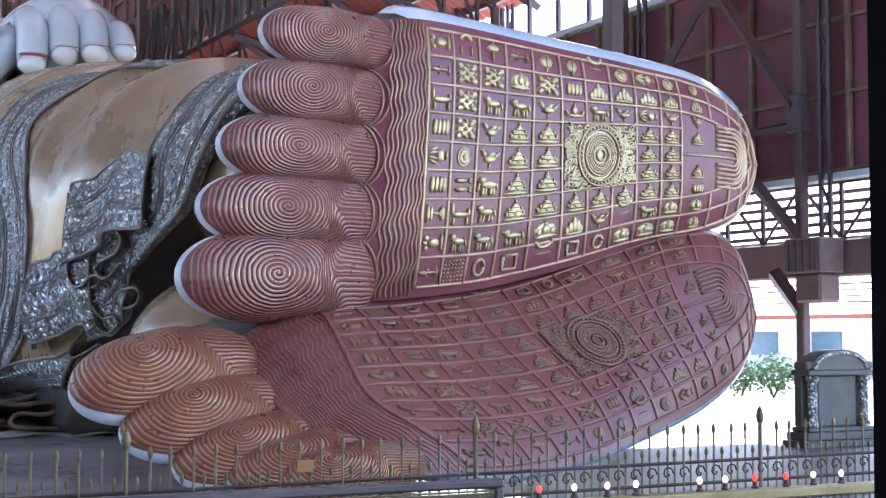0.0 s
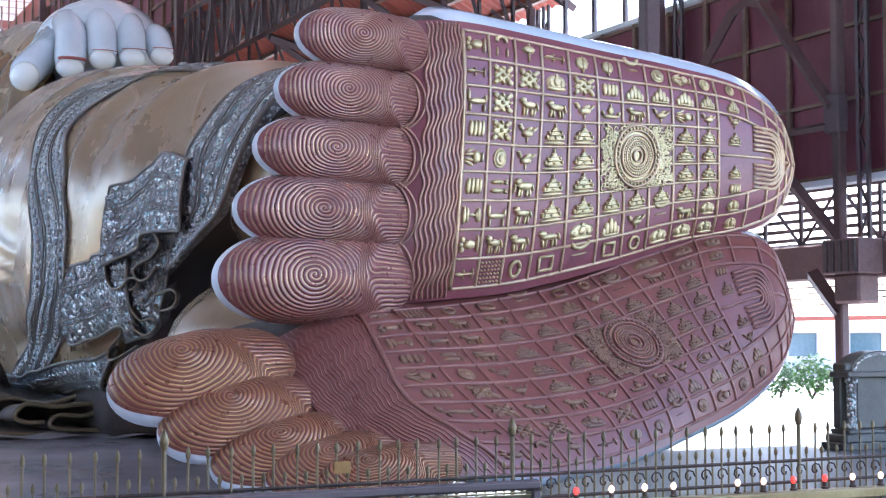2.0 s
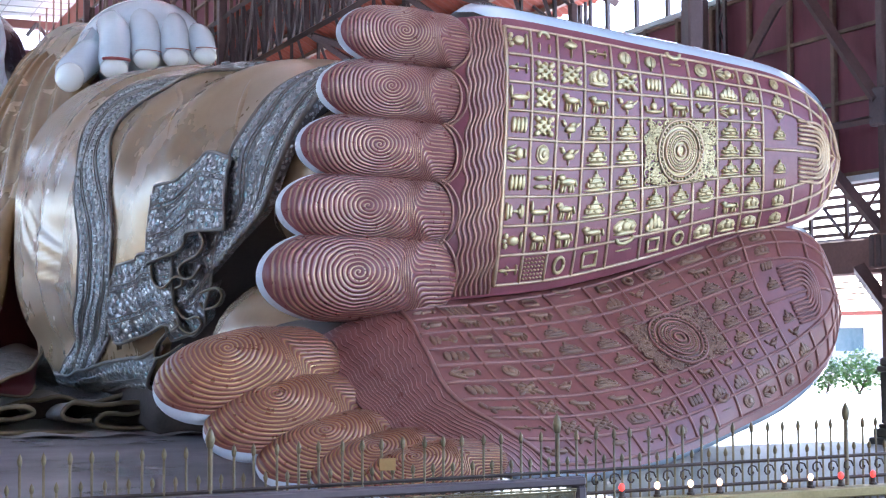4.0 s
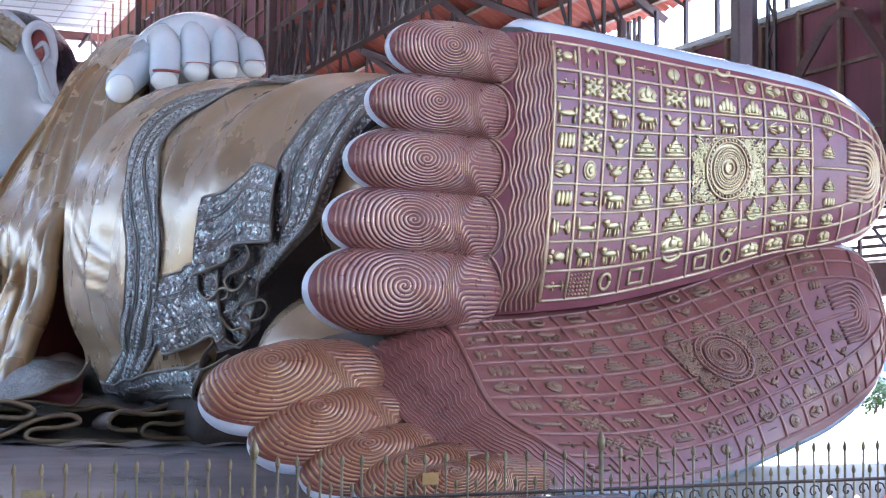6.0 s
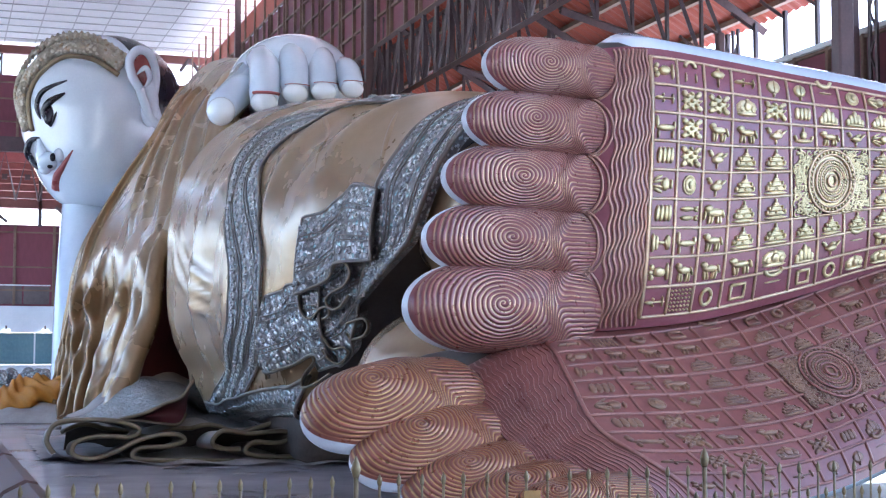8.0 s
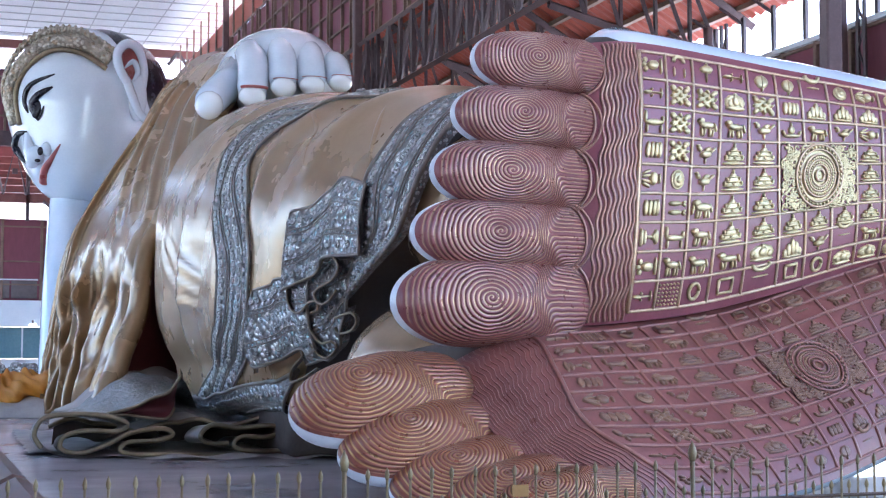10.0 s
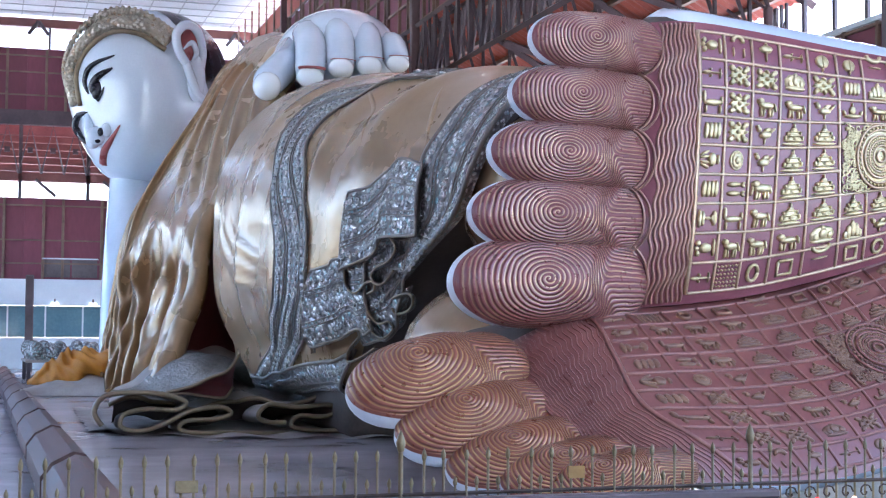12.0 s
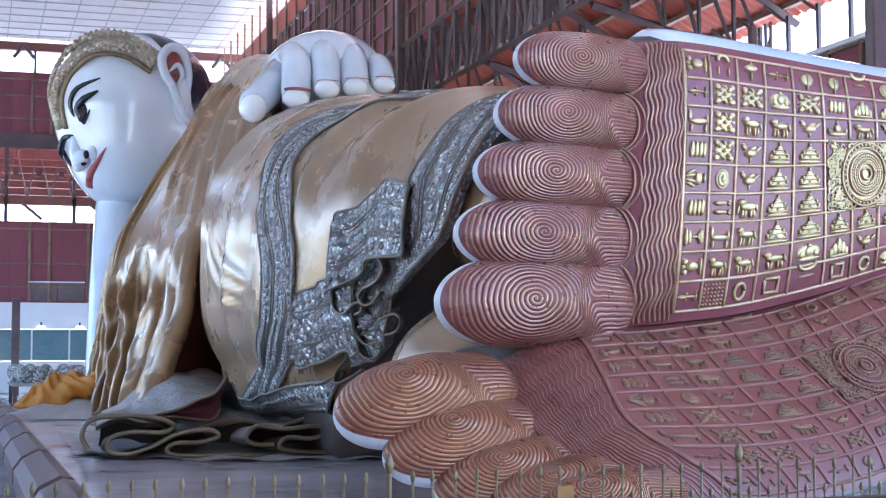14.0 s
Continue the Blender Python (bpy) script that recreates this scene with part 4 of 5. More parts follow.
# robe: sections along the body, (y, centre x, centre z, half width, half height)
SECT = [(22.6, 9.75, 3.75, 2.6, 2.5), (24.0, 9.75, 3.75, 2.85, 2.7), (27.5, 9.5, 3.95, 3.3, 3.05), (31.0, 9.3, 4.1, 3.6, 3.25), (35.0, 9.6, 4.4, 3.95, 3.75), (38.5, 10.0, 4.65, 4.4, 4.1),
        (42.0, 10.9, 5.0, 4.5, 4.2), (47.0, 11.6, 6.0, 4.3, 4.6), (53.0, 12.0, 7.2, 3.7, 5.2), (58.0, 11.4, 7.6, 2.6, 4.8), (61.0, 11.0, 8.0, 1.4, 3.4)]


def section(y):
    for a, c in zip(SECT, SECT[1:]):
        if y <= c[0]:
            f = smooth(0, 1, (y - a[0]) / (c[0] - a[0])) * 0.5 + 0.5 * (y - a[0]) / (c[0] - a[0])
            return [p + (q - p) * f for p, q in zip(a, c)]
    return list(SECT[-1])


def robe_at(y, a, lift=0.0):
    """A point of the robe at y; a = 0 is the back (+x), a quarter turn is the top."""
    _, cx, cz, rx, rz = section(y)
    fold = 0.0
    for yc, amp, wd in ((26.2, 0.10, 0.35), (28.6, 0.13, 0.4), (34.2, 0.10, 0.45)):
        fold += amp * math.exp(-((y - yc - 0.5 * math.sin(a)) / wd) ** 2)
    fold += 0.03 * math.sin(y * 2.1 + 3 * math.sin(a))
    if y > 31.5 and 2.7 < a < 4.2:
        # soft nested arcs of the cloth below the hip
        reach = math.hypot((y - 30.5) / 6.6, (a - 2.75) / 0.66)
        show = smooth(2.8, 3.15, a) * smooth(31.5, 33.0, y) * smooth(39.5, 35.5, y)
        for rc in (0.90, 1.04, 1.18):
            fold += 0.075 * show * math.exp(-((reach - rc) / 0.055) ** 2)
    c, s = math.cos(a), math.sin(a)
    n = 2.25 + 2.0 * smooth(3.85, 4.2, a) * smooth(5.2, 4.6, a)
    k = (abs(c) ** n + abs(s) ** n) ** (-1 / n)
    low = max(0.0, -s) ** 1.5 * max(0.0, -c) ** 0.5
    flare = (0.95 + 0.3 * smooth(33, 37, y)) * low * smooth(25, 30, y) * smooth(44, 36, y)
    return Vector((cx + (rx + fold + lift) * k * c - flare, y, max(cz + (rz + fold + lift) * k * s, 0.02)))


HEM = [(0.0, 22.5), (1.9, 22.5), (2.5, 22.35), (2.88, 22.55), (3.06, 22.85), (3.18, 23.4), (3.36, 24.4), (3.57, 25.7), (3.9, 27.4), (4.3, 28.6), (5.2, 26.0), (2 * math.pi, 22.3)]


def along(knots, x):
    """A value between knots (place, value), eased."""
    for p, q in zip(knots, knots[1:]):
        if x <= q[0]:
            return p[1] + (q[1] - p[1]) * (x - p[0]) / (q[0] - p[0])
    return knots[-1][1]


def robe_from_hem(u, a):
    y0 = along(HEM, a)
    return y0 + u * (61 - y0)


sheet(st, lambda u, v: robe_at(robe_from_hem(u, 2 * math.pi * v), 2 * math.pi * v), 250, 220, ROBE, wrap=True)
# dark sheet painted for the shade inside the hem, and the ankles in it
sheet(st, lambda u, v: Vector((9.9, 22.65 + u * 3.5, 3.6)).lerp(robe_at(along(HEM, 2 * math.pi * v) + 0.1, 2 * math.pi * v, -0.03), 1 - u) if u < 1 else Vector((9.9, 26.1, 3.6)), 3, 48, DARK_FILL, wrap=True)
ball(st, (10.1, 22.9, 4.2), (2.8, 2.7, 1.8), ROBE, 20, 32)
ball(st, (8.8, 22.5, 1.7), (2.5, 3.0, 1.42), ROBE, 20, 32)
# sole-coloured sheet added to darken the gaps behind the toe necks
sheet(st, lambda u, v: Vector((6.8 + 0.15 * v + 1.1 * u, 17.75, 2.4 + 3.4 * v)), 2, 8, SOLE)

# left arm along the body, and the hand
tube(st, [(10.1, 58, 9.2), (10.0, 56, 10.6), (10.0, 53, 10.9), (10.0, 49, 10.2), (9.9, 46, 9.7)], lambda f: 2.2 - 0.7 * f, ROBE, 20)
ball(st, (10.1, 44.6, 10.25), (1.85, 3.0, 1.5), SKIN, 20, 28)
for (kx, kz), (tx, tz), r in (((8.95, 10.9), (8.58, 9.1), 0.42), ((9.72, 11.2), (9.46, 9.4), 0.40), ((10.5, 11.15), (10.28, 9.5), 0.40), ((11.2, 10.75), (11.1, 9.62), 0.36)):
    knuckle, mid, tip_ = Vector((kx, 43.2, kz - 0.2)), Vector(((kx + tx) / 2, 41.9, (kz + tz) / 2 + 0.1)), Vector((tx, 41.2, tz))
    path = [curve_at([knuckle, mid, tip_], i / 12) for i in range(13)]
    tube(st, path, lambda f: r * (1.12 - 0.12 * f) * (1 - max(0, (f - 0.8) / 0.2) ** 3) ** 0.5 if f < 1 else 0.02, SKIN, 16)
    ball(st, tip_ + Vector((0, -0.06, 0.02)), (r * 0.93, r * 0.8, r * 0.72), NAIL, 10, 16)
    tube(st, [tip_ + Vector((r * 0.9 * math.cos(a), -r * 0.86, r * (0.5 + 0.12 * math.sin(a)))) for a in [math.pi * i / 8 for i in range(9)]], 0.045 if r > 0.41 else 0.012, ROSE, 5)
tube(st, [(8.7, 43.8, 10.3), (8.1, 42.6, 9.6), (7.5, 41.5, 9.0), (7.35, 41.2, 8.8)], lambda f: 0.52 - 0.1 * f - 0.3 * max(0, f - 0.8), SKIN, 14)
ball(st, (7.4, 41.2, 8.82), (0.4, 0.4, 0.4), NAIL, 10, 14)

# shoulder cloth: falls in long folds from the shoulder to the plinth before the chest
L_EDGE = [(9.4, 57.0, 12.9), (8.2, 56.5, 12.0), (7.2, 56, 10.1), (6.0, 56, 8.0), (4.95, 56, 6.0), (4.4, 56, 3.8), (4.0, 56, 1.6), (3.6, 55, 0.1)]
R_EDGE = [(9.8, 47.0, 11.6), (8.2, 45.5, 9.6), (7.3, 44.5, 8.2), (6.5, 43.5, 6.6), (6.0, 43, 5.2), (5.75, 42.5, 3.6), (5.05, 42, 1.8), (4.5, 41.5, 0.3)]


def ridge(x, centre, wide):
    return math.exp(-((x - centre) / wide) ** 2)


def drape(u, v):
    p, q = curve_at(L_EDGE, v), curve_at(R_EDGE, v)
    o = p.lerp(q, u)
    belly = 0.9 * math.sin(math.pi * u) * (0.3 + 0.7 * math.sin(math.pi * v))
    fold = 0.05 * math.sin(u * 11 + v * 5 + 1.5 * math.sin(v * 9))
    # long cords along the outer edge
    sway = 0.012 * math.sin(v * 8)
    for c, amp, wd in ((0.03, 0.9, 0.04), (0.12, 0.8, 0.028), (0.19, 0.9, 0.034), (0.29, 0.85, 0.04)):
        fold += amp * ridge(u, c * (0.75 + 0.35 * v) + sway, wd) * (0.45 + 0.55 * smooth(0.1, 0.5, v))
    # fan of folds that curves down from the shoulder
    d = u - 0.55 * (v - 0.1) - 0.5 * v * v
    for c, amp, wd in ((0.36, 0.5, 0.03), (0.47, 0.6, 0.038), (0.58, 0.5, 0.03), (0.69, 0.55, 0.036), (0.81, 0.5, 0.03)):
        fold += amp * ridge(d, c, wd) * smooth(0.03, 0.14, v) * smooth(0.60, 0.38, v)
    # heavy crumpled folds near the plinth
    low = smooth(0.56, 0.74, v)
    for c, amp, wd, lean_ in ((0.38, 0.9, 0.045, 0.25), (0.5, 0.8, 0.035, -0.35), (0.60, 0.85, 0.04, 0.3), (0.74, 0.6, 0.035, -0.2)):
        fold += amp * low * ridge(u, c + lean_ * (v - 0.8) + 0.03 * math.sin(v * 26 + c * 30), wd)
    fold += 0.10 * low * math.sin(u * 52 + 5 * math.sin(v * 15) + 3 * v)
    fold -= 0.75 * low * (ridge(u, 0.45 - 0.3 * (v - 0.8), 0.03) + ridge(u, 0.68 + 0.1 * (v - 0.8), 0.03) + ridge(u, 0.84, 0.03))
    # a broad lip along the open edge
    fold += 0.45 * ridge(u, 0.92, 0.05) * smooth(0.42, 0.6, v)
    o = o + Vector((-0.85, -0.35, 0.3)) * (belly - 0.5) + Vector((-0.35, -0.95, 0.1)) * fold
    o.x -= 0.42 * smooth(0.5, 1.0, u) * smooth(0.35, 0.62, v)
    return o + Vector((-0.13, -0.97, -0.1)) * (2.6 * smooth(0.55, 1.0, u))


sheet(st, drape, 220, 110, lambda u, v: LINING if u > 0.965 else ROBE)
tube(st, [drape(1, i / 40) for i in range(41)], lambda f: 0.12 + 0.22 * f, ROBE, 9)
sheet(st, lambda u, v: drape(1, v).lerp(Vector((9.5, 45.5, max(drape(1, v).z - 0.3, 0.05))), u), 6, 40, LINING)
tube(st, [drape(0, i / 40) for i in range(41)], 0.16, ROBE, 7)
# right forearm under the cheek, neck and head
tube(st, [curve_at([(5.25, 60.8, 0.3), (5.58, 63, 4.56), (6.05, 65.6, 8.5), (6.25, 66, 9.8), (6.3, 66.2, 11)], i / 24) for i in range(25)], lambda f: 0.85 + 0.2 * f - 0.4 * f ** 6, SKIN, 24)
tube(st, [curve_at([(9.5, 62.5, 6.6), (8.7, 65, 9.0), (7.6, 66.8, 11.0), (6.8, 67, 12.0)], i / 20) for i in range(21)], lambda f: 1.75 - 0.5 * f ** 3, SKIN, 32)
HEAD_C = Vector((6.35, 66, 12.6))
HEAD_O = Vector((6.3, 65.9, 11.9))
LUMPS = ((Vector((6.35, 66, 12.6)), Vector((3.1, 3.0, 3.45))), (Vector((6.2, 65.6, 10.7)), Vector((2.25, 2.4, 2.2))), (Vector((6.15, 65.3, 9.75)), Vector((1.5, 1.7, 1.25))))


def head_at(u, v):
    """Skull, jaw and cheek, melted into one form."""
    d = Vector((math.sin(math.pi * u) * math.cos(2 * math.pi * v), math.sin(math.pi * u) * math.sin(2 * math.pi * v), math.cos(math.pi * u)))
    total = 0.0
    for c, r in LUMPS:
        q = [(HEAD_O[i] - c[i]) / r[i] for i in range(3)]
        w = [d[i] / r[i] for i in range(3)]
        a, h, k = sum(x * x for x in w), sum(x * y for x, y in zip(q, w)), sum(x * x for x in q) - 1
        total += max(0.0, (-h + math.sqrt(max(h * h - a * k, 0.0))) / a) ** 11
    return HEAD_O + d * total ** (1 / 11) * 0.985


sheet(st, head_at, 64, 96, SKIN, wrap=True)


def stroke(b, pts, r, mat, n=24, taper=True, flat=1.0):
    """A tapered brush-like bar along a smooth curve."""
    tube(b, [curve_at(pts, i / n) for i in range(n + 1)], lambda f: r * (max(0.12, math.sin(math.pi * min(max(f, 0.02), 0.98))) ** 0.6 if taper else 1), mat, 8, flat)


stroke(st, [(4.07, 64.07, 11.94), (3.92, 64.18, 12.48), (4.16, 63.95, 13.1), (5.04, 63.41, 13.49)], 0.12, INK)
stroke(st, [(4.46, 63.75, 11.6), (4.21, 63.88, 12.18), (4.41, 63.68, 12.61), (4.96, 63.35, 12.95)], 0.17, INK)
stroke(st, [(4.46, 63.75, 11.6), (4.56, 63.61, 11.9), (4.66, 63.53, 12.2)], 0.05, INK)
ball(st, (4.44, 63.75, 12.10), (0.23, 0.13, 0.44), INK, 10, 14, Euler((0, radians(20), 0)).to_matrix())
stroke(st, [(4.05, 64.3, 11.2), (3.72, 64.9, 11.12), (3.62, 65.1, 10.65), (3.85, 65.2, 10.2)], 0.15, INK)
stroke(st, [(3.72, 65.1, 10.7), (3.86, 64.95, 10.25), (4.2, 64.7, 9.9)], 0.12, INK)
tube(st, [curve_at([(4.2, 64.75, 12.0), (4.1, 64.45, 11.14), (4.15, 64.22, 10.5), (4.36, 64.22, 10.06)], i / 16) for i in range(17)], lambda f: 0.10 + 0.30 * f ** 1.6, SKIN, 20)
ball(st, (4.42, 64.1, 10.22), (0.46, 0.36, 0.40), SKIN, 14, 18)
ball(st, (4.82, 63.72, 10.44), (0.24, 0.2, 0.30), SKIN, 14, 18)
ball(st, (4.28, 64.2, 9.9), (0.26, 0.26, 0.22), SKIN, 12, 16)
ball(st, (4.55, 63.62, 10.33), (0.12, 0.07, 0.18), INK, 8, 12)
ball(st, (4.46, 63.84, 9.98), (0.12, 0.07, 0.09), INK, 8, 12)
tube(st, [curve_at([(4.84, 64.6, 9.22), (4.80, 64.12, 9.62), (5.0, 63.68, 10.05), (5.32, 63.34, 10.62)], i / 20) for i in range(21)], lambda f: 0.25 * (1 - f) ** 0.9 + 0.015, ROSE, 10)
# jewelled head-dress and dark hair
for k in range(5):
    f = k / 4
    stroke(st, [Vector(p) + (Vector(p) - HEAD_C).normalized() * (0.04 - 0.05 * f) + Vector((0.2 * f, 0.3 * f, 0.36 * f)) for p in
                ((3.70, 64.9, 11.6), (3.42, 65.0, 12.9), (3.9, 64.8, 14.15), (4.87, 64.1, 14.85), (6.1, 63.6, 14.8), (7.2, 63.35, 14.1))], 0.30, CROWN, 36, False)
stroke(st, [(3.78, 64.55, 11.5), (3.6, 64.6, 12.9), (4.1, 64.3, 13.95), (4.95, 63.6, 14.5), (6.05, 63.25, 14.4), (7.1, 63.2, 13.8)], 0.11, TRIM, 36, False)
crown_rng = random.Random(8)
for i in range(60):
    p = curve_at([(3.70, 64.9, 11.6), (3.42, 65.0, 12.9), (3.9, 64.8, 14.15), (4.87, 64.1, 14.85), (6.1, 63.6, 14.8), (7.2, 63.35, 14.1)], i / 59)
    d = (p - HEAD_C).normalized()
    ball(st, p + d * 0.38 + Vector((0.05, 0.3, 0.3)), (0.11, 0.11, 0.14 + 0.08 * (i % 2)), CROWN, 5, 7)
ball(st, (7.1, 66.6, 13.3), (3.05, 2.9, 2.8), INK, 24, 32)
# ear
EAR = [(7.95, 63.25, 13.3), (7.62, 63.1, 13.8), (7.52, 63.1, 14.45), (7.9, 63.2, 14.9), (8.42, 63.5, 14.75), (8.68, 63.7, 13.9), (8.60, 63.7, 12.9), (8.86, 63.8, 11.95), (8.5, 63.6, 12.1), (8.2, 63.4, 12.7), (7.95, 63.25, 13.3)]
tube(st, [curve_at(EAR, i / 60) for i in range(61)], 0.2, SKIN, 10)
ball(st, (8.12, 63.65, 14.1), (0.42, 0.2, 0.72), ROSE, 12, 16)
stroke(st, [(7.85, 63.3, 13.9), (8.2, 63.35, 14.2), (8.4, 63.45, 13.8), (8.2, 63.35, 13.4)], 0.13, SKIN, 20)
ball(st, (8.42, 63.62, 12.75), (0.40, 0.22, 1.0), SKIN, 14, 18)

# mosaic bands on the robe and the folded cloth near the hem
def on_robe(pts, f, lift):
    """A point on a smooth curve given by (y, angle) on the robe."""
    q = curve_at([(y, a * 10, 0) for y, a in pts], f)
    return robe_at(q.x, q.y / 10, lift)


def robe_back(p):
    """The way from a point of the robe in towards the body's middle."""
    _, cx, cz, _, _ = section(p.y)
    return (Vector((cx, p.y + 1.5, cz)) - p).normalized()


def ribbon(b, left, right, lines, lift=0.06, n=60, wave=0.0, swell=0.0, rim=0.03, bosses=()):
    """Mosaic cloth between two curves on the robe, with raised lines along it and a rounded rim."""
    def fn(u, v):
        w = wave * (math.sin(u * 19) * 0.6 + math.sin(u * 8 + 1.0 + v)) * (0.4 + 0.6 * v)
        p, q = curve_at([(y, a * 10, 0) for y, a in left], u), curve_at([(y, a * 10, 0) for y, a in right], u)
        o = p.lerp(q, v)
        return robe_at(o.x, o.y / 10, lift + w + swell * v)

    def fill(u, v):
        k = sum(1 for x in lines if v > x)
        return MOSAIC_FINE if k % 4 == 1 or k % 4 == 3 else MOSAIC

    sheet(b, fn, n, 24, fill)
    for e in (0.0, 1.0):
        sheet(b, lambda u, v: fn(u, e) + (robe_back(fn(u, e)) * (lift + swell + 0.1)) * v, n, 1, MOSAIC_FINE)
    for v in lines:
        tube(b, [fn(i / n, v) + Vector((-0.01, -0.012, 0)) for i in range(n + 1)], 0.013, EDGE, 5)
    for v in (0.0, 1.0):
        tube(b, [fn(i / n, v) for i in range(n + 1)], rim, EDGE, 6)
    for u in (0.0, 1.0):
        tube(b, [fn(u, i / 12) for i in range(13)], rim, EDGE, 6)
    # flower-like bosses in rows, a collar round a raised eye
    for v, count, r in bosses:
        r *= 0.8
        for i in range(count):
            u = (i + 0.5) / count
            o, du, dv = fn(u, v), fn(min(u + 0.01, 1), v) - fn(u - 0.01, v), fn(u, v + 0.04) - fn(u, v - 0.04)
            out = du.cross(dv).normalized()
            if out.dot(robe_back(o)) > 0:
                out = -out
            e1 = du.normalized()
            e2 = out.cross(e1)
            base = len(b.v)
            for rr, h in ((1.0, -0.01), (0.9, 0.35), (0.62, 0.38), (0.5, 0.12), (0.34, 0.14), (0.2, 0.5)):
                b.v += [o + (e1 * math.cos(k * math.pi / 4) + e2 * math.sin(k * math.pi / 4)) * (r * rr) + out * (r * h) for k in range(8)]
            for q in range(5):
                for k in range(8):
                    b.face((base + q * 8 + k, base + q * 8 + (k + 1) % 8, base + q * 8 + 8 + (k + 1) % 8, base + q * 8 + 8 + k), SILVER)
            b.face([base + 40 + k for k in range(8)], SILVER)


BANDS = (0.27, 0.33, 0.67, 0.73)
# stripe over the hip
ribbon(st, [(30.6, 1.5), (32.2, 1.98), (33.0, 2.19), (32.85, 2.43), (32.25, 2.64), (31.05, 2.94), (30.45, 3.24), (30.6, 3.54), (31.2, 3.68), (32.3, 3.84), (34.6, 4.0), (36.5, 4.08)],
       [(27.6, 1.5), (29.0, 2.05), (29.9, 2.31), (30.0, 2.55), (29.1, 2.85), (28.5, 3.15), (28.5, 3.48), (29.0, 3.66), (29.6, 3.82), (31.0, 4.0), (33.0, 4.12)], BANDS, 0.05, 90, bosses=((0.14, 64, 0.13), (0.42, 70, 0.09), (0.58, 70, 0.09), (0.86, 64, 0.13)))
# band along the lower edge
ribbon(st, [(38.0, 4.06), (35.5, 4.03), (33.0, 4.02), (31.0, 4.0), (29.2, 3.96), (27.6, 3.9)], [(38.0, 4.2), (36.0, 4.3), (34.5, 4.32), (33.0, 4.31), (31.0, 4.28), (29.0, 4.2)], (0.4, 0.8), 0.08, 60, 0.0, 0.03, 0.04, bosses=((0.2, 34, 0.1), (0.6, 34, 0.1)))
# hem band
ribbon(st, [(25.2, 1.4), (24.7, 1.83), (24.3, 2.22), (24.0, 2.52), (24.15, 2.73), (23.95, 3.09), (24.7, 3.3), (25.3, 3.45), (26.85, 3.72)],
       [(22.3, 1.5), (22.3, 1.95), (22.15, 2.25), (22.05, 2.5), (22.1, 2.75), (22.5, 3.05), (23.2, 3.2), (24.2, 3.36), (25.6, 3.58)], BANDS, 0.07, 80, 0.0, 0.05, 0.045, bosses=((0.14, 44, 0.12), (0.5, 40, 0.13), (0.87, 44, 0.13)))
# back fold, lower fold and upper fold of the gathered end
ribbon(st, [(26.3, 3.2), (25.2, 3.2), (24.2, 3.22)], [(27.0, 3.85), (25.6, 3.76), (24.7, 3.5)], BANDS, 0.10, 30, 0.03, 0.05)
ribbon(st, [(28.02, 3.38), (27.3, 3.36), (27.1, 3.33), (26.2, 3.325), (25.75, 3.335)], [(28.7, 3.80), (27.65, 3.79), (26.75, 3.73), (26.3, 3.74), (25.9, 3.70)], BANDS, 0.16, 40, 0.04, 0.1, bosses=((0.15, 14, 0.09), (0.42, 16, 0.07), (0.58, 16, 0.07), (0.86, 14, 0.09)))
ribbon(st, [(26.22, 2.955), (25.72, 2.91), (25.25, 2.825), (24.72, 2.75), (23.75, 2.8)], [(26.25, 3.37), (25.77, 3.335), (25.15, 3.285), (24.7, 3.2), (23.6, 3.2)], BANDS, 0.20, 40, 0.04, 0.12, bosses=((0.15, 16, 0.09), (0.42, 18, 0.07), (0.58, 18, 0.07), (0.86, 16, 0.09)))


def scroll_band(b, pts, deep, wide, mat, edge):
    """A ribbon on edge that follows a curve, its face wide and its edge rounded."""
    deep = Vector(deep)
    n = 16 * (len(pts) - 1)
    path = [curve_at(pts, i / n) for i in range(n + 1)]
    sheet(b, lambda u, v: path[round(u * n)] + deep * v, n, 3, mat)
    sheet(b, lambda u, v: path[round(u * n)] + deep * v + Vector((0, 0, 0.012)), n, 3, mat)
    tube(b, path, wide, edge, 6)


for lift, pts in (
    (0.32, [(26.25, 3.37), (25.77, 3.335), (25.15, 3.285), (24.82, 3.21), (24.5, 3.2), (24.32, 3.26), (24.6, 3.325), (25.1, 3.365), (25.32, 3.405), (25.2, 3.45), (24.87, 3.44), (24.5, 3.38)]),
    (0.30, [(26.2, 3.375), (26.3, 3.46), (25.92, 3.495), (25.57, 3.445), (25.32, 3.445), (25.37, 3.485), (25.6, 3.505)]),
    (0.26, [(29.0, 3.875), (28.6, 3.795), (27.65, 3.79), (26.75, 3.73), (26.75, 3.77), (27.5, 3.865), (27.62, 3.92), (27.15, 3.905), (26.5, 3.85)]),
    (0.24, [(26.0, 3.655), (25.95, 3.725), (25.72, 3.76), (25.37, 3.715), (25.4, 3.675), (25.7, 3.675), (25.82, 3.6)]),
    (0.20, [(25.05, 3.545), (24.47, 3.52), (24.37, 3.565), (24.67, 3.62), (25.1, 3.635), (25.17, 3.6)]),
):
    m = 8 * len(pts)
    scroll_band(st, [on_robe(pts, i / m, lift) for i in range(m + 1)], (0.14, 0.26, 0.0), 0.024, MOSAIC_FINE, TRIM)

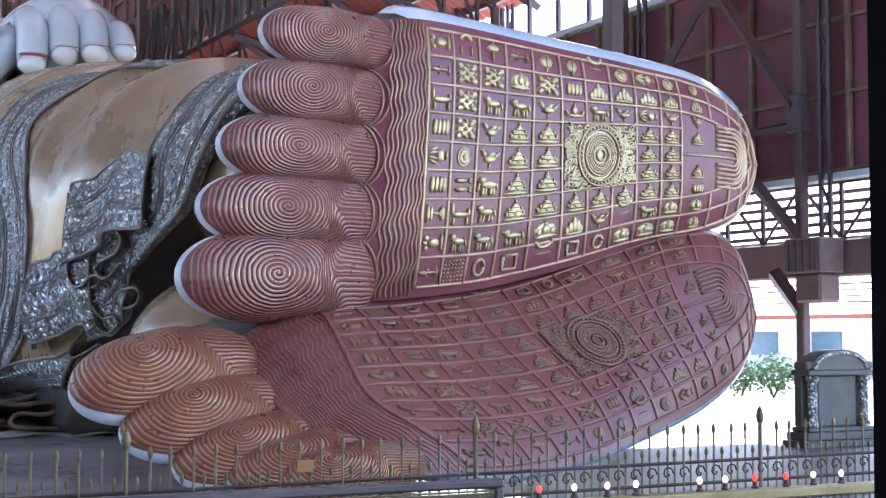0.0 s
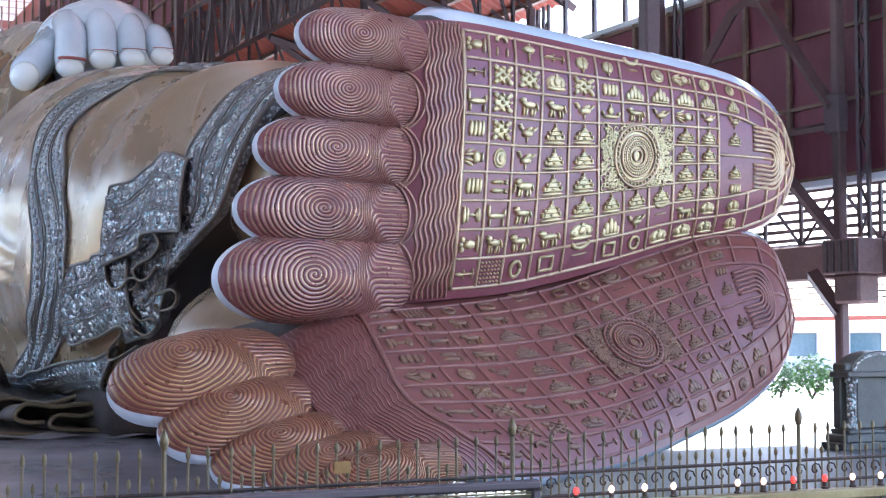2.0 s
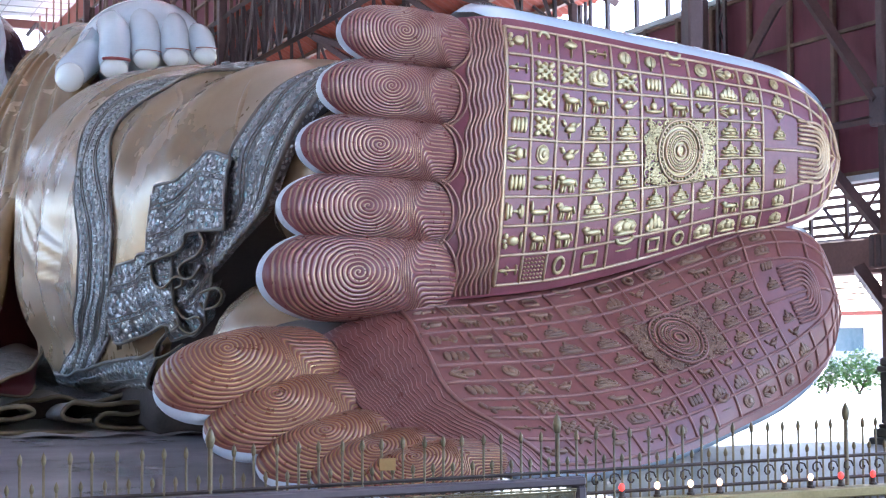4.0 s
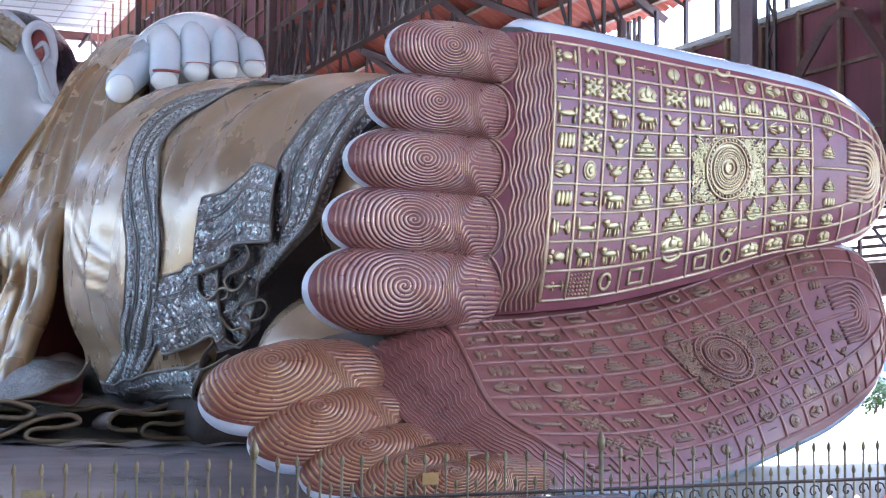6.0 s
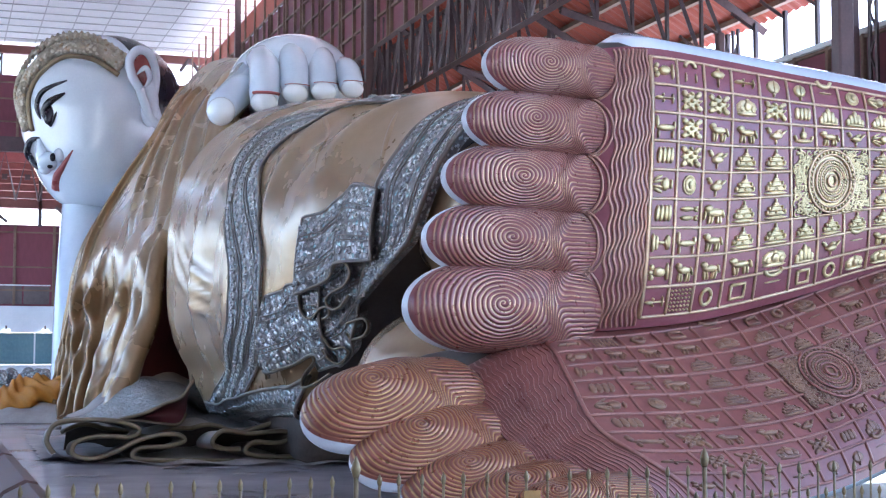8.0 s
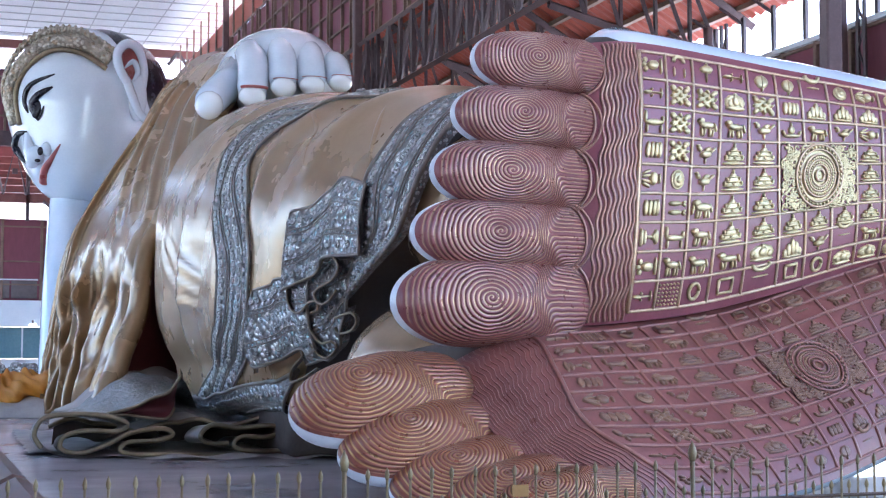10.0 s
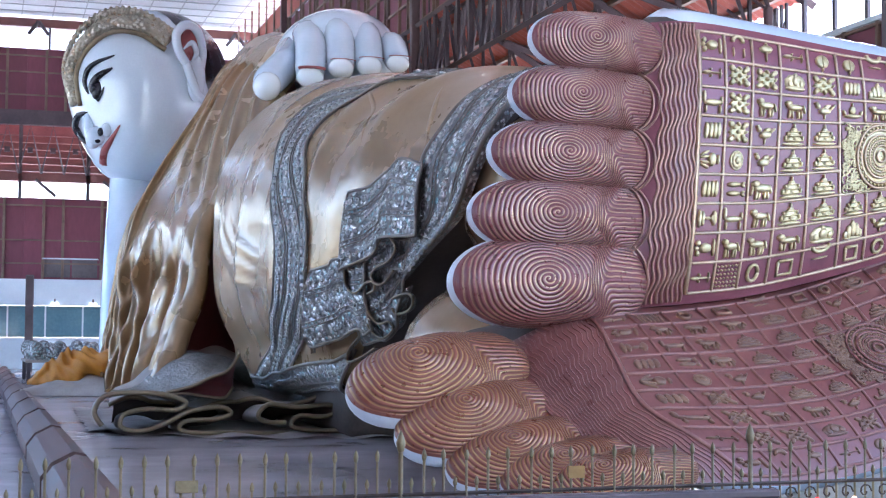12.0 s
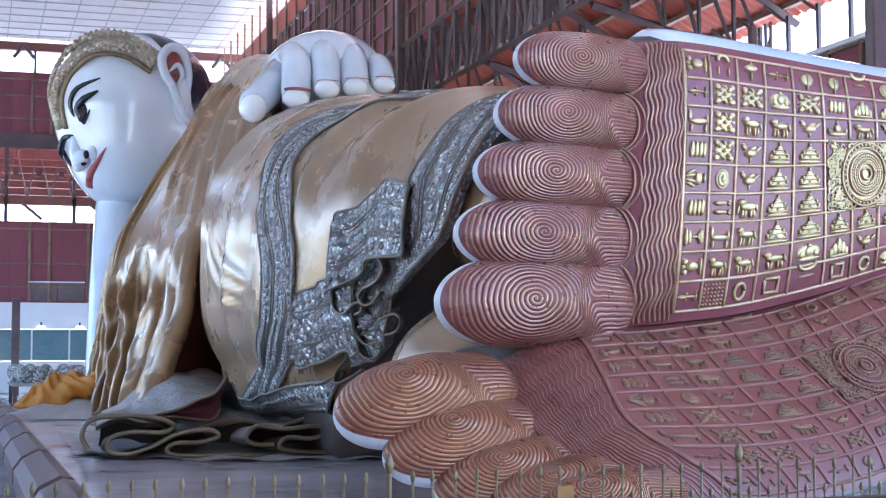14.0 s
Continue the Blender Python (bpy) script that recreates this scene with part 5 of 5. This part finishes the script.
# creases across the thigh
for pts, r in (
    ([(31.6, 1.84), (28.3, 2.3), (27.4, 2.5), (26.4, 2.78)], 0.05),
    ([(26.3, 2.06), (25.5, 2.3), (24.9, 2.5), (24.2, 2.74)], 0.06),
    ([(32.2, 2.02), (29.9, 2.32), (29.0, 2.5)], 0.05),
):
    tube(st, [on_robe(pts, i / 40, -0.9 * r) for i in range(41)], lambda f: 1.5 * r * max(0.15, math.sin(math.pi * min(max(f, 0.04), 0.96))) ** 0.5, ROBE, 10)

# dark block added to shut the bright gap below the body
box(st, (6.7, 28.5, 0.0), (14.0, 58.0, 1.5), DARK_FILL, 0.2)
# grey matting and the looped robe ends that lie on it
def matting(u, v):
    x0, x1 = 2.1 + 0.3 * v, 8.6
    y = 30.2 + 11.4 * v
    x = x0 + (x1 - x0) * u
    rag = 0.12 * math.sin(u * 40) + 0.25 * math.sin(u * 9 + 1) - 2.9 * u
    return Vector((x + 0.05 * math.sin(v * 60), y + rag * (1 - v) + (0.8 if u < 0.06 else 0) * (1 - v), 0.04 + 0.03 * math.sin(u * 33 + v * 7)))


sheet(st, matting, 90, 24, GREYCLOTH)
LOOP_A = [(2.15, 28.4, 0.3), (2.02, 28.4, 0.55), (2.2, 28.4, 0.84), (2.75, 28.4, 0.9), (3.3, 28.4, 0.86), (3.66, 28.4, 0.72), (3.5, 28.4, 0.58), (2.95, 28.4, 0.6), (2.55, 28.4, 0.5), (2.5, 28.4, 0.28), (2.85, 28.4, 0.2), (3.3, 28.4, 0.34), (3.75, 28.4, 0.55), (4.3, 28.4, 0.62), (4.5, 28.4, 0.5), (4.2, 28.4, 0.4), (3.7, 28.4, 0.38), (3.55, 28.4, 0.24), (3.8, 28.4, 0.16), (4.6, 28.4, 0.14), (5.6, 28.4, 0.12)]
LOOP_B = [(5.5, 28.2, 0.34), (5.1, 28.2, 0.36), (4.98, 28.2, 0.5), (5.2, 28.2, 0.68), (5.7, 28.2, 0.62), (6.3, 28.2, 0.66), (6.48, 28.2, 0.54), (6.2, 28.2, 0.44), (5.75, 28.2, 0.46), (5.6, 28.2, 0.3), (5.85, 28.2, 0.2), (6.6, 28.2, 0.18)]
for loop in (LOOP_A, LOOP_B):
    loop = [Vector((x, y, z - EYE)) * 1.05 + Vector((0, 0, EYE)) for x, y, z in loop]
    scroll_band(st, loop, (0.1, 2.6, -0.14), 0.05, GREYCLOTH, TRIM)


def mound(u, v):
    """The spread hem of the inner robe before the body, rising to the belly."""
    x = 2.6 + 4.6 * u
    h = 0.5 + 1.35 * v * math.exp(-((u - 0.5) / 0.3) ** 2) + 0.10 * math.sin(u * 13 + v * 5) + 0.07 * abs(math.sin(u * 17 + 4 * v + math.sin(9 * v)))
    lip = 0.35 * smooth(0.72, 1.0, u) * (1 - v)
    return Vector((x + 0.9 * v, 32.5 + 9.5 * v - 1.5 * u * (1 - v), h + lip))


sheet(st, mound, 60, 24, lambda u, v: MOSAIC_FINE if 0.1 < v < 0.8 else GREYCLOTH)
# underside of the mound, with its shade put into the colour
sheet(st, lambda u, v: mound(u, 0) + Vector((0.1, 0.5 * v, -0.4 * v)), 60, 3, DARK_FILL)
tube(st, [mound(i / 40, 0) for i in range(41)], 0.05, TRIM, 6)

# red-lined corner of the hem, lifted towards the feet
TIP_UP = [(3.6, 31.2, 0.80), (4.07, 31.0, 0.92), (4.46, 31.0, 1.10), (4.8, 30.9, 1.24), (5.05, 31.0, 1.58)]
TIP_LOW = [(3.65, 31.1, 0.76), (4.0, 31.1, 0.78), (4.4, 31.2, 0.72), (4.8, 31.2, 0.70), (4.98, 31.4, 0.9)]


def tip_at(u, v):
    return curve_at(TIP_UP, u).lerp(curve_at(TIP_LOW, u), v) + Vector((0.02, 0.25 * math.sin(math.pi * v), 0))


sheet(st, tip_at, 30, 10, LINING)
sheet(st, lambda u, v: curve_at(TIP_UP, u).lerp(mound(0.15 + 0.55 * u, 0.35), v) + Vector((0, 0, 0.06 * math.sin(7 * u + 3 * v) * v * (1 - v) * 4)), 30, 14, MOSAIC_FINE)
tube(st, [tip_at(i / 30, 0) for i in range(31)], 0.035, TRIM, 6)
tube(st, [tip_at(i / 30, 1) for i in range(31)], 0.03, TRIM, 6)

thing("reclining_statue", st, "giant reclining statue with gilded robe and maroon patterned soles", "statue")


# ---- things ----
def fence():
    w = thing("iron_fence", None, "gilt iron railing with leaf-tipped spikes and taller posts", "fence")
    y = 8.8

    def spike(r, h, tip, mat):
        b = Build()
        tube(b, [(0, 0, 0), (0, 0, h - tip)], r, mat, 6)
        tube(b, [(0, 0, h - tip), (0, 0, h - tip * 0.92), (0, 0, h - tip * 0.6), (0, 0, h - tip * 0.3), (0, 0, h)], lambda f: r * (1.0, 1.4, 1.9, 1.3, 0.12)[round(f * 4)], mat, 6)
        return b.mesh("spike")

    tall, short, post = spike(0.0085, 1.25, 0.075, IRON), spike(0.008, 1.08, 0.06, IRON), spike(0.016, 1.36, 0.13, IRON)
    for k in range(-18, 47):
        x = 2.41 + k * 0.1365
        is_post = k % 17 == 0
        ob = part("post" if is_post else "spike", post if is_post else tall, w)
        ob.location = (x, y, 0.007 * (x - 2.4))
        ob.rotation_euler = (0.006 * math.sin(k * 2.3), 0.006 * math.sin(k * 1.7), 0.3 * k)
        ob = part("short_spike", short, w)
        ob.location = (x + 0.068, y + 0.004, 0.007 * (x - 2.4))
    for z, r in ((0.98, 0.013), (0.83, 0.013), (0.15, 0.018)):
        part("rail", one(tube, [(-0.2, y, z - 0.02), (8.9, y, z + 0.04)], r, RUST, 6), w)
    for k in range(66):
        x = -0.05 + k * 0.1365
        b = Build()
        tube(b, [Vector((x + 0.05 * (1 - 0.1 * i) * math.cos(i * 0.8), y - 0.012, 0.905 + 0.007 * (x - 2.4) + 0.055 * (1 - 0.1 * i) * math.sin(i * 0.8))) for i in range(9)], 0.006, RUST, 5)
        part("scroll", b, w)
    part("beam", one(box, (4.6, y - 0.2, 0.74), (8.9, y - 0.06, 0.81), BRASS, 0.01), w)
    for x0, x1, z0, z1, mat in ((1.08, 1.21, 1.02, 1.09, IRON), (3.47, 3.58, 1.055, 1.13, TAG)):
        part("tag", one(box, (x0, y - 0.022, z0), (x1, y - 0.014, z1), mat, 0.002), w, "small blank tag plate")
    return w


fence()


def lamp(x, mat, label):
    """A small votive bulb in a dark holder on the fence beam."""
    w = thing("votive_lamp", None, label, "lamp", "votive lamps on the railing")
    w.location = (x, 8.68, 0.812)
    b = Build()
    tube(b, [(0, 0, 0), (0, 0, 0.012), (0, 0, 0.02), (0, 0, 0.05)], lambda f: 0.026 if f < 0.5 else 0.018, RUST, 10)
    holder = part("holder", b, w)
    b = Build()
    ball(b, (0, 0, 0.074), (0.019, 0.019, 0.025), mat, 10, 12)
    part("bulb", b, holder, flat=False)


for x, red in ((5.13, 1), (5.40, 0), (5.66, 0), (5.89, 0), (6.42, 0), (6.64, 0), (6.90, 1), (7.18, 1), (7.43, 0), (7.69, 0)):
    lamp(x, BULB_RED if red else BULB, "glowing red votive bulb in a dark holder" if red else "glowing warm white votive bulb in a dark holder")


def sign():
    """A framed, embossed board standing before the fence."""
    w = thing("framed_board", None, "dark framed board with gilt beading and an embossed panel", "board")
    w.location = (0, 7.6, 0)
    for lo, hi in (((1.2, -0.03, 1.035), (4.25, 0.06, 1.085)), ((1.2, -0.03, 0.2), (4.25, 0.06, 0.26)), ((1.2, -0.03, 0.262), (1.26, 0.06, 1.033)), ((4.19, -0.03, 0.262), (4.25, 0.06, 1.033))):
        part("frame_rail", one(box, lo, hi, STEEL, 0.012), w)
    for z in (1.022, 1.008):
        part("beading", one(tube, [(1.27, -0.028, z), (4.18, -0.028, z)], 0.006, IRON, 6), w)
    part("beading", one(tube, [(4.17, -0.028, 0.3), (4.17, -0.028, 1.01)], 0.006, IRON, 6), w)
    b = Build()
    rr = random.Random(4)
    box(b, (1.262, 0.0, 0.262), (4.188, 0.03, 1.0), SIGN_BG)
    for i in range(260):
        x, z = rr.uniform(1.35, 4.1), rr.uniform(0.86, 0.985)
        tube(b, [(x + 0.012 * math.cos(a), -0.004, z + 0.012 * math.sin(a)) for a in (0, 1.2, 2.4, 3.6, 4.6)], 0.003, IRON, 4)
    part("panel", b, w)
    for x in (1.3, 4.15):
        part("leg", one(box, (x - 0.03, -0.02, -0.02), (x + 0.03, 0.05, 0.2), SLATE, 0.01), w)


sign()


def pedestal():
    """The carved stone tablet by the heel: base, columns, arched top and dark slab."""
    w = thing("stone_tablet", None, "grey carved stone tablet with columns and an arched pediment", "tablet")
    w.location = (17.75, 20.2, 0)
    for k, (half, z0, z1) in enumerate(((0.86, 0, 0.12), (0.8, 0.122, 0.26), (0.72, 0.262, 0.34))):
        part("step", one(box, (-half, -0.32 + 0.04 * k, z0), (half, 0.32 - 0.04 * k, z1), SLATE, 0.02), w)
    part("slab", one(box, (-0.42, -0.1, 0.342), (0.42, 0.1, 1.2), SLATE, 0.02), w, "plain dark writing slab")
    for sx in (-0.56, 0.56):
        b = Build()
        tube(b, [(sx, -0.12, 0.342), (sx, -0.12, 0.42), (sx, -0.12, 0.44), (sx, -0.12, 1.1), (sx, -0.12, 1.12), (sx, -0.12, 1.2)], lambda f: 0.115 if f < 0.3 or f > 0.7 else 0.085, MOSAIC_FINE, 12)
        part("column", b, w, "mirror-chip column")
        part("side_block", one(box, (sx - 0.13, 0.0, 0.342), (sx + 0.13, 0.2, 1.2), SLATE, 0.02), w)
    part("lintel", one(box, (-0.74, -0.26, 1.202), (0.74, 0.22, 1.30), SLATE, 0.02), w)
    b = Build()
    n = 20
    for y in (-0.2, 0.18):
        b.v += [Vector((0.62 * math.cos(math.pi * i / n), y, 1.302 + 0.34 * math.sin(math.pi * i / n))) for i in range(n + 1)]
    b.face(list(range(n + 1)), SLATE)
    b.face(list(range(n + 1, 2 * n + 2))[::-1], SLATE)
    for i in range(n):
        b.face((i, i + 1, n + 2 + i, n + 1 + i), SLATE)
    pediment = part("pediment", b, w)
    b = Build()
    tube(b, [(0.56 * math.cos(math.pi * i / n), -0.21, 1.31 + 0.28 * math.sin(math.pi * i / n)) for i in range(n + 1)], 0.03, MOSAIC_FINE, 6)
    part("moulding", b, pediment, "bright mosaic moulding")
    for sx in (-0.64, 0.64):
        part("finial_block", one(box, (sx - 0.1, -0.18, 1.302), (sx + 0.1, 0.15, 1.44), SLATE, 0.03), w)


pedestal()

b = Build()
box(b, (4.87, 5.0, -0.02), (5.2, 5.3, 6.0), DARK, 0.02)
thing("steel_post", b, "near-black painted steel post", "post", flat=True)


def orange_cloth():
    b = Build()

    def fn(u, v):
        a, x = 2 * math.pi * v, 2.0 + 3.9 * u
        r = (0.18 + 0.45 * math.sin(math.pi * min(u * 1.1, 1)) ** 0.6) * (1 + 0.22 * math.sin(a * 3 + u * 9) + 0.16 * math.sin(u * 31 + a * 2) + 0.10 * math.sin(u * 60 - a * 5))
        z = 0.32 + 0.85 * u + r * math.sin(a)
        return Vector((0.85 * (x + 0.2 * math.sin(a + u * 6)), 53 - 1.6 * u + 0.9 * r * math.cos(a), EYE + 0.85 * (max(z, 0.03) - EYE)))

    sheet(b, fn, 90, 40, ORANGE, wrap=True)
    thing("orange_cloth", b, "crumpled orange cloth draped on the plinth beside the robe", "cloth")
    b = Build()
    sheet(b, lambda u, v: Vector((1.3 + 4.2 * u, 51.2 + 3.2 * v - 1.2 * u, 0.02 + (0.34 + 0.5 * u + 0.06 * math.sin(u * 23 + v * 5)) * math.sin(math.pi * v) ** 0.5 * math.sin(math.pi * min(max(u, 0.02), 0.98)) ** 0.3)), 50, 16, GREYCLOTH)
    thing("grey_cloth", b, "rumpled dark grey cloth under the orange cloth", "cloth")


orange_cloth()


def offering(x, y, s, label):
    w = thing("offering_bowl", None, label, "bowl", "silver offerings on the plinth")
    w.location = (x, y, 0.95)
    b = Build()
    tube(b, [(0, 0, 0), (0, 0, 0.05 * s), (0, 0, 0.1 * s), (0, 0, 0.3 * s), (0, 0, 0.6 * s), (0, 0, 0.9 * s), (0, 0, s)], lambda f: s * (0.32, 0.2, 0.14, 0.36, 0.5, 0.46, 0.5)[round(f * 6)], MOSAIC, 14)
    bowl = part("bowl", b, w, flat=False)
    b = Build()
    ball(b, (0, 0, s * 1.05), (0.4 * s, 0.4 * s, 0.3 * s), MOSAIC_FINE, 8, 12)
    part("lid", b, bowl, flat=False)


off = random.Random(11)
for i in range(34):
    offering(off.uniform(1.95, 5.0), off.uniform(65.2, 71.8), off.uniform(0.3, 0.62), "silver lidded offering bowl on a low table")
w = thing("offering_table", None, "low dark table on the plinth crowded with silver bowls", "table")
part("tabletop", one(box, (1.8, 65, 0.85), (5.2, 72, 0.948), GREYCLOTH, 0.03), w)
for x, y in ((1.95, 65.2), (5.05, 65.2), (1.95, 71.8), (5.05, 71.8)):
    part("leg", one(box, (x - 0.08, y - 0.08, 0), (x + 0.08, y + 0.08, 0.848), STEEL, 0.02), w)


def notice(x, y, z, w_, h_):
    w = thing("notice_board", None, "small bright white notice board on a stand", "sign")
    w.location = (x, y, z)
    part("board", one(box, (-w_, -0.03, 0.9), (w_, 0.03, 0.9 + h_), WHITEWALL, 0.02), w)
    part("post", one(box, (-0.05, 0.032, 0), (0.05, 0.1, 1.2), STEEL), w)


notice(3.6, 86, 0.0, 0.75, 0.8)


def wall_lamp(x):
    w = thing("wall_lamp", None, "small lit white wall lamp under the pale band", "lamp", "lamps on the far wall")
    w.location = (x, BACK - 0.62, 3.9)
    bracket = part("bracket", one(box, (-0.05, 0.0, -0.05), (0.05, 0.12, 0.3), STEEL, 0.01), w)
    part("lamp_head", one(box, (-0.22, -0.2, -0.1), (0.22, -0.004, 0.08), LAMPGLASS, 0.04), bracket)


for x in (0.0, 4.26, 6.51):
    wall_lamp(x)


def shrub(x, y, s, seed):
    w = thing("shrub", None, "bright green sunlit shrub outside the hall", "shrub", "shrubs in the yard")
    w.location = (x, y, -0.05)
    r = random.Random(seed)
    b = Build()
    for k in range(6):
        a = r.uniform(0, 6.28)
        tube(b, [(0, 0, 0), (0.2 * s * math.cos(a), 0.2 * s * math.sin(a), 0.4 * s), (0.4 * s * math.cos(a), 0.4 * s * math.sin(a), 0.8 * s)], lambda f: 0.03 * s * (1.2 - f), RUST, 5)
    part("stem", b, w)
    b = Build()
    for k in range(900):
        d = Vector((r.gauss(0, 1), r.gauss(0, 1), r.gauss(0, 0.8))).normalized() * r.uniform(0.45, 1.0) * s * 0.75 * r.uniform(0.8, 1.1)
        o = d + Vector((0, 0, 0.75 * s))
        u = Vector((r.gauss(0, 1), r.gauss(0, 1), r.gauss(0, 1))).normalized() * 0.09 * s
        v = u.orthogonal().normalized() * 0.05 * s
        base = len(b.v)
        b.v += [o - u, o + v, o + u, o - v]
        b.face((base, base + 1, base + 2, base + 3), LEAF)
    part("crown", b, w)


for i, (x, y, s) in enumerate(((30.5, 37.4, 0.95), (31.2, 36.6, 0.8), (30.2, 38.6, 0.85), (31.8, 35.9, 0.75))):
    shrub(x, y, s, i)


def yard_wall():
    w = thing("yard_wall", None, "pale sunlit wall with a low roof across the yard", "wall", kind="structure")
    part("base_wall", one(box, (48, -20, -0.05), (48.4, 130, 2.6), WHITEWALL), w)
    for k in range(30):
        part("pane", one(box, (47.93, -18 + k * 4.5, 0.9), (47.995, -16 + k * 4.5, 2.0), GLASS), w)
    part("eave", one(box, (46.8, -20, 2.62), (49, 130, 2.8), ROOF), w)


yard_wall()
